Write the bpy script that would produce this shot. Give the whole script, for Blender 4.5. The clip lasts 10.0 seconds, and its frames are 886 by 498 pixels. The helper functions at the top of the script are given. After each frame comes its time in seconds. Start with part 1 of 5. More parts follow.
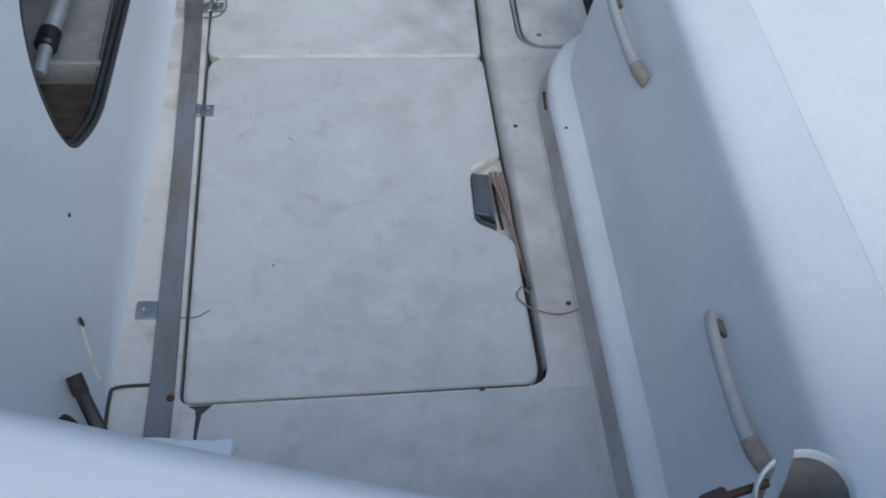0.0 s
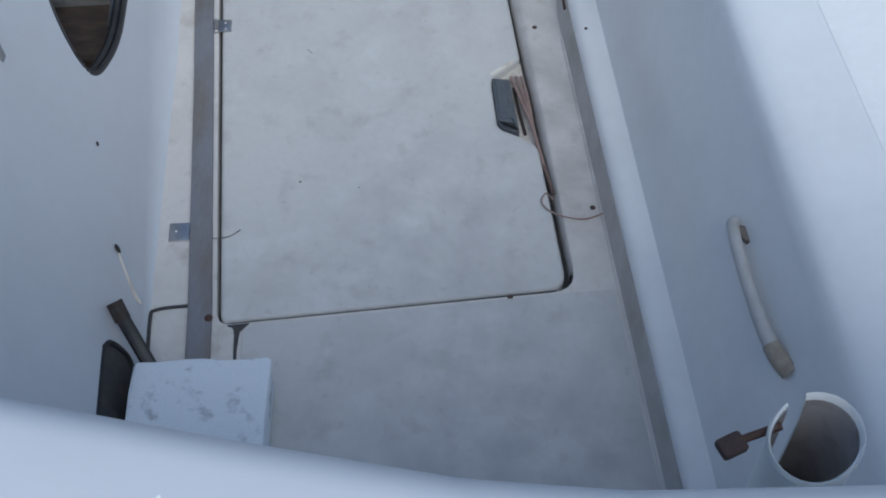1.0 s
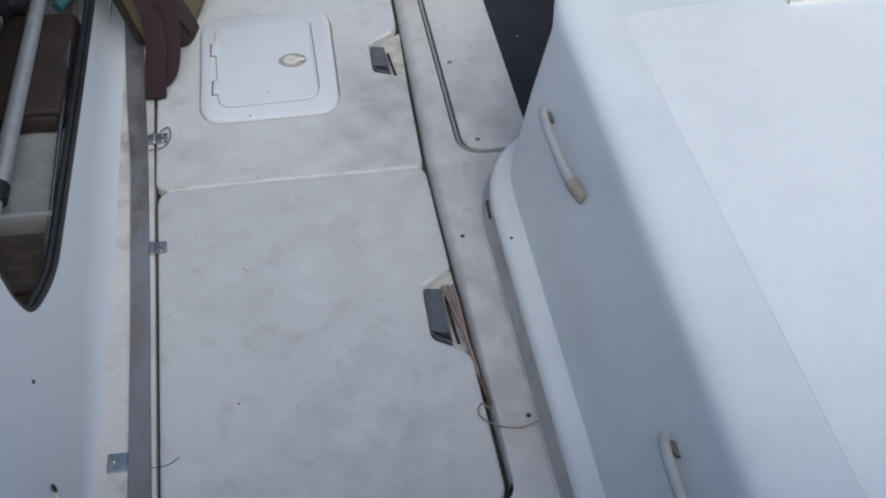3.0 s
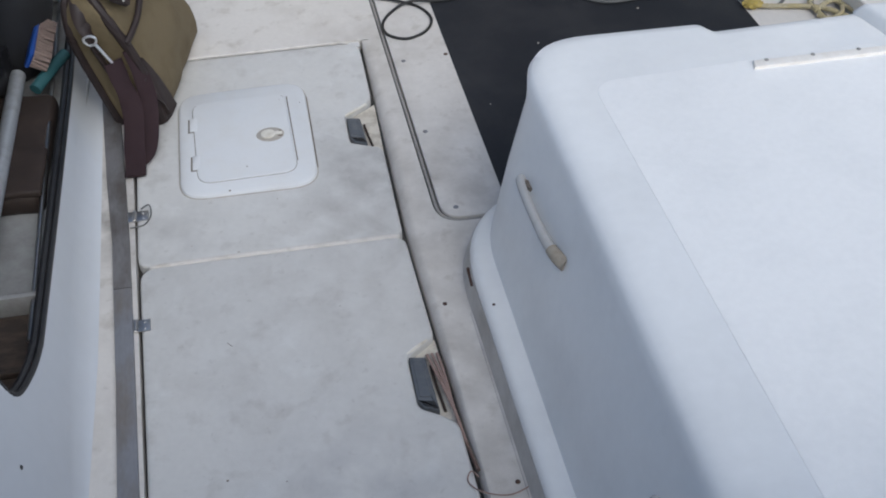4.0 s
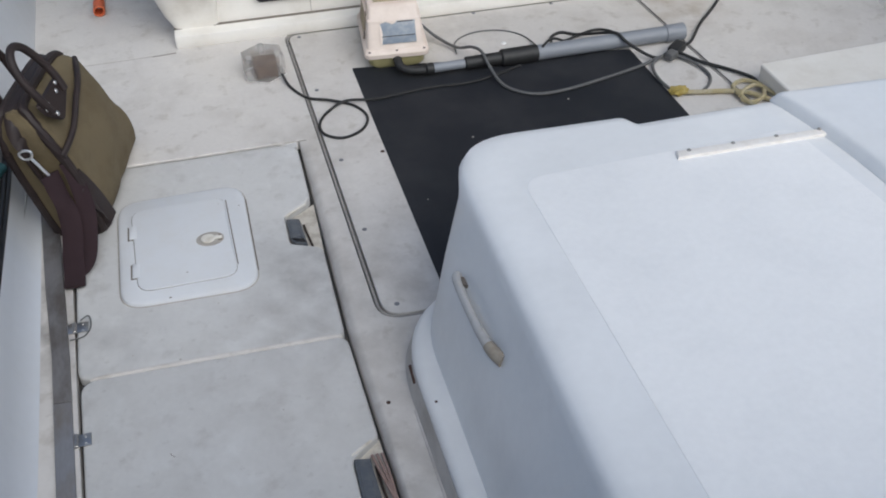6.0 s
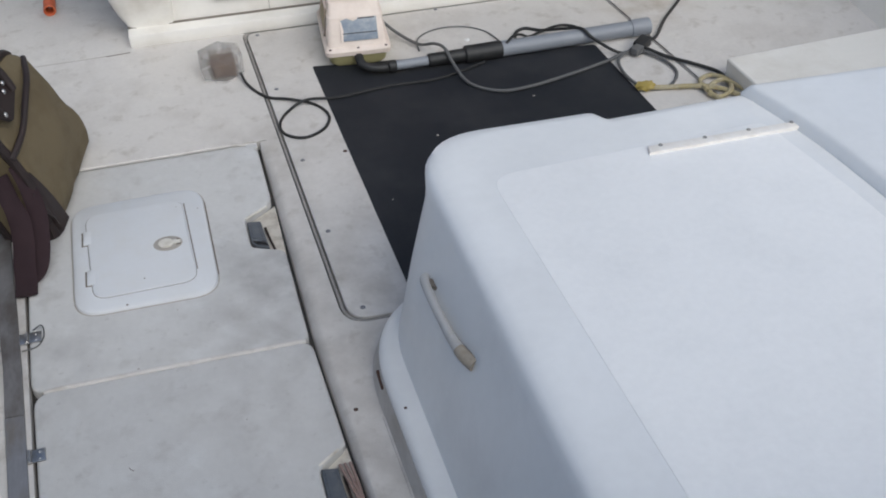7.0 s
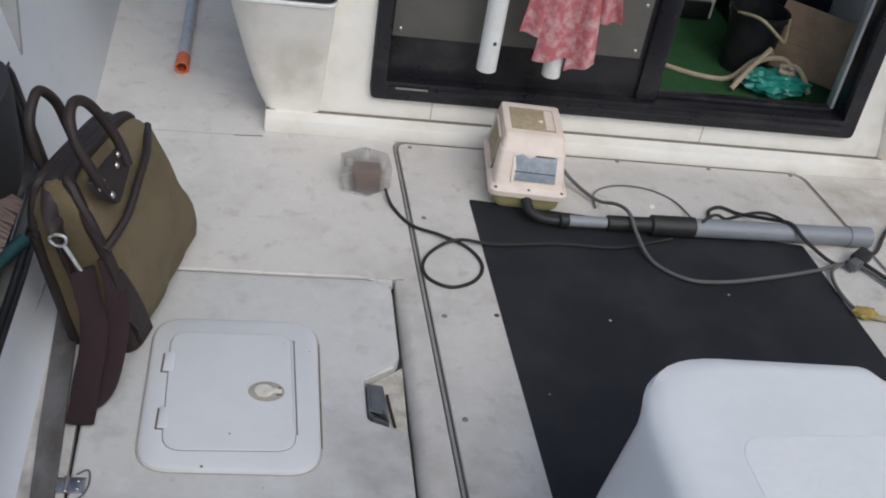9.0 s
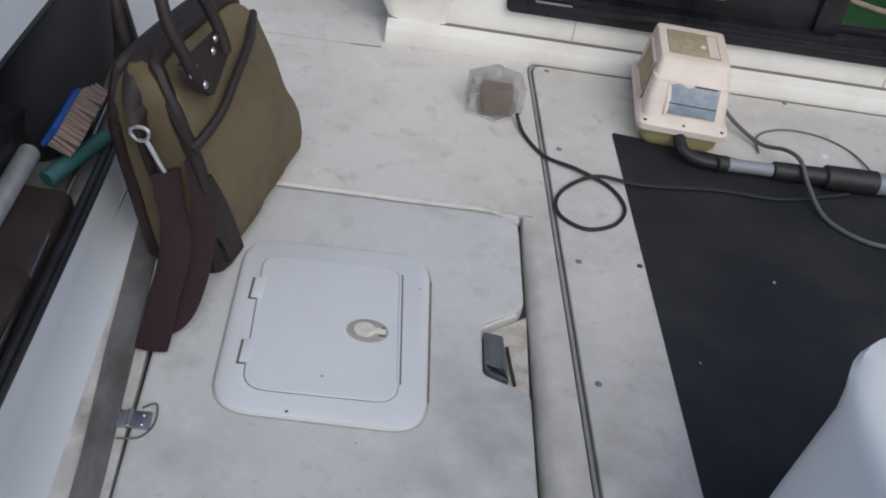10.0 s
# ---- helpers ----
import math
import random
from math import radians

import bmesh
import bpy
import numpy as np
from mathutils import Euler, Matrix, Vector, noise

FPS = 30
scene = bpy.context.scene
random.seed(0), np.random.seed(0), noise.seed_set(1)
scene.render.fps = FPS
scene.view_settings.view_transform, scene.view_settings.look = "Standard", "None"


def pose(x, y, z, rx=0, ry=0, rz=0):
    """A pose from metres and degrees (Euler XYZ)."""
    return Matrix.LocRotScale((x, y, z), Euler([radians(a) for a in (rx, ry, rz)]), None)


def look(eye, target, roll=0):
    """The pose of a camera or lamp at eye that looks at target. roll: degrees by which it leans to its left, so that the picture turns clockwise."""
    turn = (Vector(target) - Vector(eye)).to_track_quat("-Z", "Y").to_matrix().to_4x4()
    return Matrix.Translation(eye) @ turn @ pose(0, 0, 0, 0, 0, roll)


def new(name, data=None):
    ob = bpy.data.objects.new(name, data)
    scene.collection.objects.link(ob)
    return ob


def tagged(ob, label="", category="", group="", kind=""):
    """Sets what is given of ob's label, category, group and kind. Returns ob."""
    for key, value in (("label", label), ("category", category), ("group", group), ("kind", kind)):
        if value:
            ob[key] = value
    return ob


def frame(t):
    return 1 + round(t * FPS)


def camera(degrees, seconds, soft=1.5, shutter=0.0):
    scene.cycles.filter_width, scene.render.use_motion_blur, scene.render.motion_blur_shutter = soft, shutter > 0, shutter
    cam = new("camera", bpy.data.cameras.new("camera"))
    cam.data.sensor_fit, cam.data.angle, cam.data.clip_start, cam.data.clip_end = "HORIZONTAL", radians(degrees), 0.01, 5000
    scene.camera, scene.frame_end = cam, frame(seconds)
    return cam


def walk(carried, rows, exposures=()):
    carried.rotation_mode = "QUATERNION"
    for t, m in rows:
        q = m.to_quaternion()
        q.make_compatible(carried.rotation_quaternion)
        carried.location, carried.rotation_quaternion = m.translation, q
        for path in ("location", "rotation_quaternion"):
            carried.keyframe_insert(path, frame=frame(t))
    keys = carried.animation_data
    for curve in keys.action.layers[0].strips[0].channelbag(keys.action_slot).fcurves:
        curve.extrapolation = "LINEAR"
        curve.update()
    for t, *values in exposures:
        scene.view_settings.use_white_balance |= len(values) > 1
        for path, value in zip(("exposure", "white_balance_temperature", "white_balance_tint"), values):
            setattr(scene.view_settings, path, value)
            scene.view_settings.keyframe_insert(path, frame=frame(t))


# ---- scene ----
cam = camera(45.0, 10.0, soft=1.9)
PATH = [
    (0, (-0.22, -2.104, 1.741), (-0.14, -0.816, 0.213), 2.2),
    (0.5, (-0.198, -2.086, 1.756), (-0.194, -0.924, 0.128), -1.5),
    (1, (-0.214, -2.069, 1.805), (-0.193, -0.961, 0.14), -2.2),
    (1.5, (-0.202, -2.063, 1.808), (-0.154, -0.886, 0.192), -1.8),
    (2, (-0.191, -2.028, 1.853), (-0.105, -0.801, 0.276), -1.5),
    (2.5, (-0.19, -2.002, 1.895), (-0.071, -0.725, 0.36), -1.0),
    (4, (-0.217, -1.996, 1.962), (-0.001, -0.603, 0.543), -0.9),
    (4.5, (-0.206, -1.992, 1.98), (0.027, -0.571, 0.592), -1.6),
    (5, (-0.195, -1.993, 1.991), (0.062, -0.541, 0.64), -1.9),
    (5.5, (-0.173, -1.999, 2.015), (0.113, -0.519, 0.7), -2.0),
    (7, (-0.168, -1.934, 1.961), (0.216, -0.473, 0.65), -0.4),
    (7.5, (-0.254, -1.876, 1.881), (0.191, -0.442, 0.56), -1.5),
    (7.8, (-0.313, -1.843, 1.868), (0.192, -0.418, 0.558), 0.4),
    (8, (-0.366, -1.801, 1.973), (0.207, -0.394, 0.672), 4.8),
    (8.2, (-0.414, -1.740, 2.056), (0.221, -0.293, 0.829), 9.0),
    (8.3, (-0.434, -1.724, 2.062), (0.201, -0.252, 0.866), 10.2),
    (8.5, (-0.425, -1.631, 1.997), (0.142, -0.114, 0.823), 10.6),
    (8.7, (-0.402, -1.464, 1.890), (0.068, 0.079, 0.707), 10.7),
    (9, (-0.345, -1.267, 1.701), (-0.027, 0.326, 0.534), 10.3),
    (9.2, (-0.302, -1.145, 1.615), (-0.074, 0.455, 0.437), 10.3),
    (9.5, (-0.281, -1.083, 1.558), (-0.151, 0.508, 0.353), 10.5),
    (10, (-0.351, -1.0, 1.42), (-0.215, 0.55, 0.164), 10.8),
]
walk(cam, [(t, look(eye, target, roll)) for t, eye, target, roll in PATH],
     exposures=[(0.0, -0.1, 5390, 3), (1.0, -0.08, 5390, 3), (2.5, -0.16, 5540, 4), (4.5, -0.09, 5770, 5), (7.0, -0.23, 5830, 5), (8.3, -0.22, 5900, 6), (9.0, -0.31, 5880, 6), (10.0, -0.36, 5750, 6)])

# ---- world and light ----
world = bpy.data.worlds.new("sky")
scene.world = world
world.use_nodes = True
wn, wl = world.node_tree.nodes, world.node_tree.links
sky = wn.new("ShaderNodeTexSky")
sky.sky_type = "NISHITA"
sky.sun_disc = False
sky.sun_elevation = radians(47)
sky.sun_rotation = radians(159)
sky.dust_density = 4.0
sky.air_density = 1.0
wl.new(sky.outputs["Color"], wn["Background"].inputs["Color"])
wn["Background"].inputs["Strength"].default_value = 0.135
sun = new("sun", bpy.data.lights.new("sun", "SUN"))
sun.data.energy = 1.3
sun.data.angle = radians(60)
sun.data.color = (1.0, 0.95, 0.88)
sun.matrix_world = look((1.3, -3.4, 4.2), (0, 0, 0))


# ---- materials ----
def material(name, base, rough=0.5, metal=0.0, dirt=None, dirt_scale=6.0, dirt_amount=0.5, edge=(0.45, 0.7), grain=0.06,
             grain_scale=90.0, bump=0.15, bump_scale=160.0, transmission=0.0, coat=0.0, stretch=(1, 1, 1), smudge=None):
    m = bpy.data.materials.new(name)
    m.use_nodes = True
    n, l = m.node_tree.nodes, m.node_tree.links
    b = n["Principled BSDF"]
    tc = n.new("ShaderNodeTexCoord")
    mp = n.new("ShaderNodeMapping")
    mp.inputs["Scale"].default_value = stretch
    l.new(tc.outputs["Object"], mp.inputs["Vector"])
    big = n.new("ShaderNodeTexNoise")
    big.inputs["Scale"].default_value = dirt_scale
    big.inputs["Detail"].default_value = 7
    big.inputs["Roughness"].default_value = 0.62
    l.new(mp.outputs["Vector"], big.inputs["Vector"])
    ramp = n.new("ShaderNodeMapRange")
    ramp.inputs["From Min"].default_value, ramp.inputs["From Max"].default_value = edge
    ramp.inputs["To Max"].default_value = dirt_amount
    l.new(big.outputs["Fac"], ramp.inputs["Value"])
    mix = n.new("ShaderNodeMix")
    mix.data_type = "RGBA"
    mix.inputs["A"].default_value = (*base, 1)
    mix.inputs["B"].default_value = (*(dirt or [c * 0.8 for c in base]), 1)
    l.new(ramp.outputs["Result"], mix.inputs["Factor"])
    tint = mix
    # smudge: (colour, size, amount, least noise): scuffs and blots with ragged edges, over the broad grime
    for colour, scale, amount, least in smudge or ():
        blot = n.new("ShaderNodeTexNoise")
        blot.inputs["Scale"].default_value, blot.inputs["Detail"].default_value, blot.inputs["Roughness"].default_value = scale, 5, 0.55
        blot.inputs["Distortion"].default_value = 0.15
        l.new(tc.outputs["Object"], blot.inputs["Vector"])
        cut = n.new("ShaderNodeMapRange")
        cut.inputs["From Min"].default_value, cut.inputs["From Max"].default_value, cut.inputs["To Max"].default_value = least, least + 0.15, amount
        l.new(blot.outputs["Fac"], cut.inputs["Value"])
        over = n.new("ShaderNodeMix")
        over.data_type = "RGBA"
        l.new(cut.outputs["Result"], over.inputs["Factor"])
        l.new(tint.outputs["Result"], over.inputs["A"])
        over.inputs["B"].default_value = (*colour, 1)
        tint = over
    fine = n.new("ShaderNodeTexNoise")
    fine.inputs["Scale"].default_value = grain_scale
    fine.inputs["Detail"].default_value = 4
    l.new(mp.outputs["Vector"], fine.inputs["Vector"])
    fr = n.new("ShaderNodeMapRange")
    fr.inputs["To Min"].default_value, fr.inputs["To Max"].default_value = 1 - grain, 1 + grain
    l.new(fine.outputs["Fac"], fr.inputs["Value"])
    mul = n.new("ShaderNodeMix")
    mul.data_type, mul.blend_type = "RGBA", "MULTIPLY"
    mul.inputs["Factor"].default_value = 1.0
    l.new(tint.outputs["Result"], mul.inputs["A"])
    l.new(fr.outputs["Result"], mul.inputs["B"])
    l.new(mul.outputs["Result"], b.inputs["Base Color"])
    rr = n.new("ShaderNodeMapRange")
    rr.inputs["To Min"].default_value, rr.inputs["To Max"].default_value = max(0.02, rough - 0.12), min(1, rough + 0.12)
    l.new(big.outputs["Fac"], rr.inputs["Value"])
    l.new(rr.outputs["Result"], b.inputs["Roughness"])
    b.inputs["Metallic"].default_value = metal
    b.inputs["Transmission Weight"].default_value = transmission
    b.inputs["Coat Weight"].default_value = coat
    if bump:
        bt = n.new("ShaderNodeTexNoise")
        bt.inputs["Scale"].default_value = bump_scale
        bt.inputs["Detail"].default_value = 3
        l.new(mp.outputs["Vector"], bt.inputs["Vector"])
        bp = n.new("ShaderNodeBump")
        bp.inputs["Strength"].default_value = bump
        bp.inputs["Distance"].default_value = 0.002
        l.new(bt.outputs["Fac"], bp.inputs["Height"])
        l.new(bp.outputs["Normal"], b.inputs["Normal"])
    return m


M_DECK = material("weathered_gelcoat_deck", (0.635, 0.605, 0.57), 0.6, dirt=(0.38, 0.345, 0.305), dirt_scale=5.0, dirt_amount=0.42,
                  edge=(0.48, 0.74), grain=0.06, grain_scale=70, bump=0.35, bump_scale=260,
                  smudge=(((0.33, 0.29, 0.24), 15.0, 0.42, 0.57), ((0.26, 0.23, 0.20), 36.0, 0.40, 0.64), ((0.70, 0.67, 0.62), 9.0, 0.55, 0.58)))
M_HATCH = material("nonslip_gelcoat", (0.580, 0.572, 0.556), 0.6, dirt=(0.36, 0.345, 0.325), dirt_scale=6.0, dirt_amount=0.34,
                   edge=(0.50, 0.74), grain=0.06, grain_scale=60, bump=0.35, bump_scale=300,
                   smudge=(((0.35, 0.33, 0.31), 13.0, 0.38, 0.56), ((0.27, 0.25, 0.235), 34.0, 0.36, 0.625), ((0.66, 0.66, 0.65), 8.0, 0.6, 0.57)))
M_GEL = material("glossy_gelcoat", (0.815, 0.815, 0.805), 0.34, dirt=(0.66, 0.66, 0.65), dirt_scale=4.0, dirt_amount=0.35, grain=0.03,
                 grain_scale=40, bump=0.05, bump_scale=60, coat=0.15)
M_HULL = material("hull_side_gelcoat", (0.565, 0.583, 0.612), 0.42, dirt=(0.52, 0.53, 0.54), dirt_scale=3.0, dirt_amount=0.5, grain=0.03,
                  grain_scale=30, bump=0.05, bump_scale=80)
M_CABIN = material("cream_gelcoat", (0.86, 0.83, 0.77), 0.4, dirt=(0.56, 0.50, 0.41), dirt_scale=5.0, dirt_amount=0.35, edge=(0.5, 0.75),
                   grain=0.03, grain_scale=50, bump=0.04, bump_scale=70)
M_TOP = material("matt_white_nonslip", (0.885, 0.875, 0.855), 0.6, dirt=(0.74, 0.74, 0.73), dirt_scale=6, dirt_amount=0.28, grain=0.04, grain_scale=60, bump=0.3,
                 bump_scale=300)
M_PLASTIC = material("white_moulded_plastic", (0.665, 0.675, 0.69), 0.38, dirt=(0.63, 0.62, 0.6), dirt_scale=14, dirt_amount=0.4, grain=0.02, bump=0.04)
M_BATTEN = material("cream_painted_batten", (0.86, 0.82, 0.76), 0.5, dirt=(0.66, 0.58, 0.48), dirt_scale=20, dirt_amount=0.4)
M_GUTTER = material("dirty_gutter", (0.05, 0.05, 0.05), 0.8, dirt=(0.12, 0.1, 0.08), dirt_scale=20, grain=0.2)
M_BEAD = material("cream_sealant", (0.72, 0.69, 0.62), 0.55, dirt=(0.4, 0.34, 0.26), dirt_scale=18, dirt_amount=0.6, edge=(0.5, 0.7))
M_GASKET = material("grey_rubber_gasket", (0.30, 0.285, 0.265), 0.6, dirt=(0.16, 0.145, 0.13), dirt_scale=25)
M_STRIP = material("weathered_grey_bar", (0.20, 0.203, 0.222), 0.65, dirt=(0.16, 0.14, 0.12), dirt_scale=16, dirt_amount=0.8, grain=0.14, grain_scale=120,
                   stretch=(1, 0.35, 1))
M_STRIPGRIME = material("grimy_grey_bar", (0.155, 0.15, 0.153), 0.7, dirt=(0.07, 0.06, 0.052), dirt_scale=14, dirt_amount=0.85, edge=(0.42, 0.66), grain=0.16, grain_scale=120, stretch=(1, 0.4, 1))
M_MAT = material("black_rubber_mat", (0.011, 0.013, 0.018), 0.74, dirt=(0.035, 0.035, 0.038), dirt_scale=5, dirt_amount=0.7, grain=0.25,
                 grain_scale=300, bump=0.4, bump_scale=500)
M_STEEL = material("stainless_steel", (0.56, 0.55, 0.54), 0.36, 1.0, dirt=(0.35, 0.33, 0.3), dirt_scale=60, grain=0.08)
M_CHROME = material("bright_chrome", (0.95, 0.95, 0.95), 0.38, 0.85, grain=0.02, bump=0.0)
M_BLACK = material("black_plastic", (0.015, 0.015, 0.017), 0.42, dirt=(0.04, 0.04, 0.04), dirt_scale=20, grain=0.1, bump=0.06)
M_LATCH = material("slate_grey_plastic", (0.10, 0.11, 0.125), 0.45, dirt=(0.17, 0.17, 0.17), dirt_scale=35, grain=0.1)
M_CANVAS = material("olive_canvas", (0.150, 0.117, 0.064), 0.9, dirt=(0.09, 0.066, 0.032), dirt_scale=9, dirt_amount=0.6, grain=0.2, grain_scale=380,
                    bump=0.6, bump_scale=700)
M_GRIME = material("grimy_grey_plastic", (0.40, 0.37, 0.33), 0.6, dirt=(0.25, 0.22, 0.18), dirt_scale=50)
# the pipe's inner shade is put into this colour with the grime
M_LINING = material("pipe_grime_and_shade", (0.36, 0.33, 0.31), 0.7, dirt=(0.2, 0.17, 0.15), dirt_scale=30, dirt_amount=0.8)
# plinth face: its shade is put into the colour with the grime
M_KICK = material("grimy_shaded_plinth", (0.54, 0.515, 0.48), 0.6, dirt=(0.33, 0.30, 0.26), dirt_scale=7, dirt_amount=0.6, edge=(0.42, 0.66), grain=0.06)
M_FOOT = material("dark_grime_and_shade", (0.16, 0.135, 0.11), 0.6, dirt=(0.28, 0.25, 0.2), dirt_scale=60)
M_GRAB = material("weathered_grab_plastic", (0.47, 0.465, 0.455), 0.6, dirt=(0.38, 0.35, 0.31), dirt_scale=30, dirt_amount=0.6, grain=0.05)
M_TAN = material("yellowed_handle_end", (0.36, 0.315, 0.25), 0.6, dirt=(0.2, 0.16, 0.12), dirt_scale=50)
M_FABRIC = material("black_bag_fabric", (0.022, 0.023, 0.028), 0.85, dirt=(0.04, 0.042, 0.048), dirt_scale=10, grain=0.15, grain_scale=300, bump=0.4, bump_scale=400)
M_CASE = material("dark_worn_leather", (0.03, 0.02, 0.016), 0.7, dirt=(0.06, 0.042, 0.034), dirt_scale=14)
M_LEATHER = material("dark_brown_leather", (0.020, 0.012, 0.011), 0.62, dirt=(0.038, 0.024, 0.02), dirt_scale=30, bump=0.3, bump_scale=300)
M_WEB = material("maroon_webbing", (0.026, 0.0115, 0.0145), 0.88, grain=0.25, grain_scale=420, bump=0.6, bump_scale=600)
M_PUMP = material("cream_pump_plastic", (0.80, 0.69, 0.60), 0.5, dirt=(0.62, 0.51, 0.42), dirt_scale=12, dirt_amount=0.5, grain=0.03, bump=0.12)
M_PUMPBASE = material("yellowed_pump_base", (0.50, 0.45, 0.22), 0.5, dirt=(0.3, 0.26, 0.12), dirt_scale=18)
M_FOIL = material("silver_blue_sticker", (0.22, 0.26, 0.31), 0.45, 0.0, dirt=(0.42, 0.43, 0.44), dirt_scale=40, dirt_amount=0.6, grain=0.1)
M_VENT = material("brown_vent_mesh", (0.38, 0.31, 0.19), 0.7, dirt=(0.56, 0.49, 0.37), dirt_scale=60, grain=0.2)
M_PVC = material("grey_pvc", (0.23, 0.245, 0.27), 0.45, dirt=(0.32, 0.33, 0.35), dirt_scale=12, grain=0.05, stretch=(0.4, 1, 1))
M_WPVC = material("white_pvc", (0.78, 0.78, 0.76), 0.35, dirt=(0.55, 0.52, 0.47), dirt_scale=12, dirt_amount=0.4)
M_RUBBER = material("black_cable_rubber", (0.016, 0.016, 0.016), 0.55, dirt=(0.04, 0.04, 0.038), dirt_scale=30)
M_HOSE = material("grey_cable", (0.12, 0.12, 0.118), 0.5, dirt=(0.1, 0.1, 0.1), dirt_scale=30)
M_KNOT = material("bright_yellow_rope", (0.38, 0.29, 0.07), 0.85, dirt=(0.42, 0.36, 0.2), dirt_scale=60, bump=0.9, bump_scale=200, grain=0.25)
M_ROPE = material("yellow_rope", (0.40, 0.34, 0.19), 0.85, dirt=(0.48, 0.44, 0.34), dirt_scale=25, dirt_amount=0.8, bump=0.8, bump_scale=260, grain=0.2)
M_TANROPE = material("tan_rope", (0.42, 0.34, 0.24), 0.85, dirt=(0.3, 0.24, 0.17), dirt_scale=30, bump=0.8, bump_scale=260, grain=0.2)
M_CLEAR = material("clear_hazy_plastic", (0.90, 0.89, 0.87), 0.16, transmission=0.85, grain=0.04, bump=0.3, bump_scale=60)
M_CLEAR.node_tree.nodes["Principled BSDF"].inputs["Alpha"].default_value = 0.56
M_HAZE = material("milky_plastic_edge", (0.86, 0.84, 0.81), 0.3, transmission=0.4, grain=0.03)
M_BROWN = material("brown_sediment", (0.14, 0.09, 0.06), 0.85, dirt=(0.25, 0.18, 0.13), dirt_scale=40, grain=0.3)
M_ALU = material("dull_aluminium_tube", (0.55, 0.57, 0.60), 0.4, 0.5, dirt=(0.3, 0.3, 0.3), dirt_scale=20)
M_ORANGE = material("orange_plastic", (0.62, 0.14, 0.05), 0.5, dirt=(0.4, 0.1, 0.04), dirt_scale=50)
M_FRAME = material("black_door_frame", (0.014, 0.014, 0.018), 0.3, dirt=(0.05, 0.045, 0.04), dirt_scale=14, dirt_amount=0.6, edge=(0.52, 0.7), bump=0.03)
M_PANEL = material("grey_screen_panel", (0.13, 0.125, 0.11), 0.55, dirt=(0.09, 0.085, 0.075), dirt_scale=8, grain=0.15, grain_scale=300)
M_TOWEL = material("red_white_towel", (0.50, 0.145, 0.16), 0.95, dirt=(0.64, 0.44, 0.43), dirt_scale=34, dirt_amount=0.9, edge=(0.44, 0.66), grain=0.2, grain_scale=350,
                   bump=0.9, bump_scale=450)
M_CARPET = material("green_carpet", (0.018, 0.085, 0.022), 0.95, dirt=(0.01, 0.05, 0.012), dirt_scale=30, grain=0.4, grain_scale=500, bump=0.8, bump_scale=600)
M_CARD = material("cardboard", (0.46, 0.33, 0.21), 0.85, dirt=(0.24, 0.16, 0.1), dirt_scale=12, grain=0.1)
M_TEAL = material("teal_plastic_bag", (0.03, 0.25, 0.20), 0.35, dirt=(0.08, 0.40, 0.32), dirt_scale=25, bump=0.9, bump_scale=40)
M_STYRO = material("dirty_polystyrene", (0.72, 0.76, 0.80), 0.85, dirt=(0.30, 0.32, 0.36), dirt_scale=22, dirt_amount=0.7, edge=(0.56, 0.68), grain=0.06,
                   grain_scale=160, bump=0.7, bump_scale=180)
M_POCKET = material("bare_grey_liner", (0.34, 0.345, 0.35), 0.7, dirt=(0.17, 0.16, 0.15), dirt_scale=6, dirt_amount=0.7, grain=0.1)
M_BROWNBOX = material("stained_brown_wood", (0.055, 0.042, 0.036), 0.8, dirt=(0.12, 0.09, 0.07), dirt_scale=14, dirt_amount=0.8, grain=0.25, stretch=(1, 3, 1))
M_BRUSHHEAD = material("reddish_brown_bristles", (0.075, 0.047, 0.04), 0.8, dirt=(0.05, 0.03, 0.025), dirt_scale=80, grain=0.3, grain_scale=400, bump=0.6)
M_BLUE = material("blue_plastic", (0.016, 0.065, 0.30), 0.4)
M_BRISTLE = material("pale_bristles", (0.23, 0.175, 0.155), 0.9, dirt=(0.2, 0.14, 0.12), dirt_scale=60, grain=0.3, grain_scale=300, bump=0.8, bump_scale=400)
M_TEALPIPE = material("faded_teal_plastic", (0.04, 0.12, 0.135), 0.5)
M_RED = material("red_float_paint", (0.55, 0.03, 0.03), 0.3)
M_WATER = material("harbour_water", (0.02, 0.04, 0.045), 0.12, bump=0.6, bump_scale=3)
M_CREAMTRAY = material("yellowed_recess", (0.58, 0.54, 0.47), 0.5, dirt=(0.30, 0.25, 0.2), dirt_scale=30, dirt_amount=0.7)
M_WIRE = material("pink_wire", (0.31, 0.22, 0.19), 0.55, dirt=(0.2, 0.13, 0.1), dirt_scale=40)
M_RUST = material("rusty_brown_metal", (0.09, 0.05, 0.035), 0.7, 0.2, dirt=(0.03, 0.02, 0.018), dirt_scale=40)


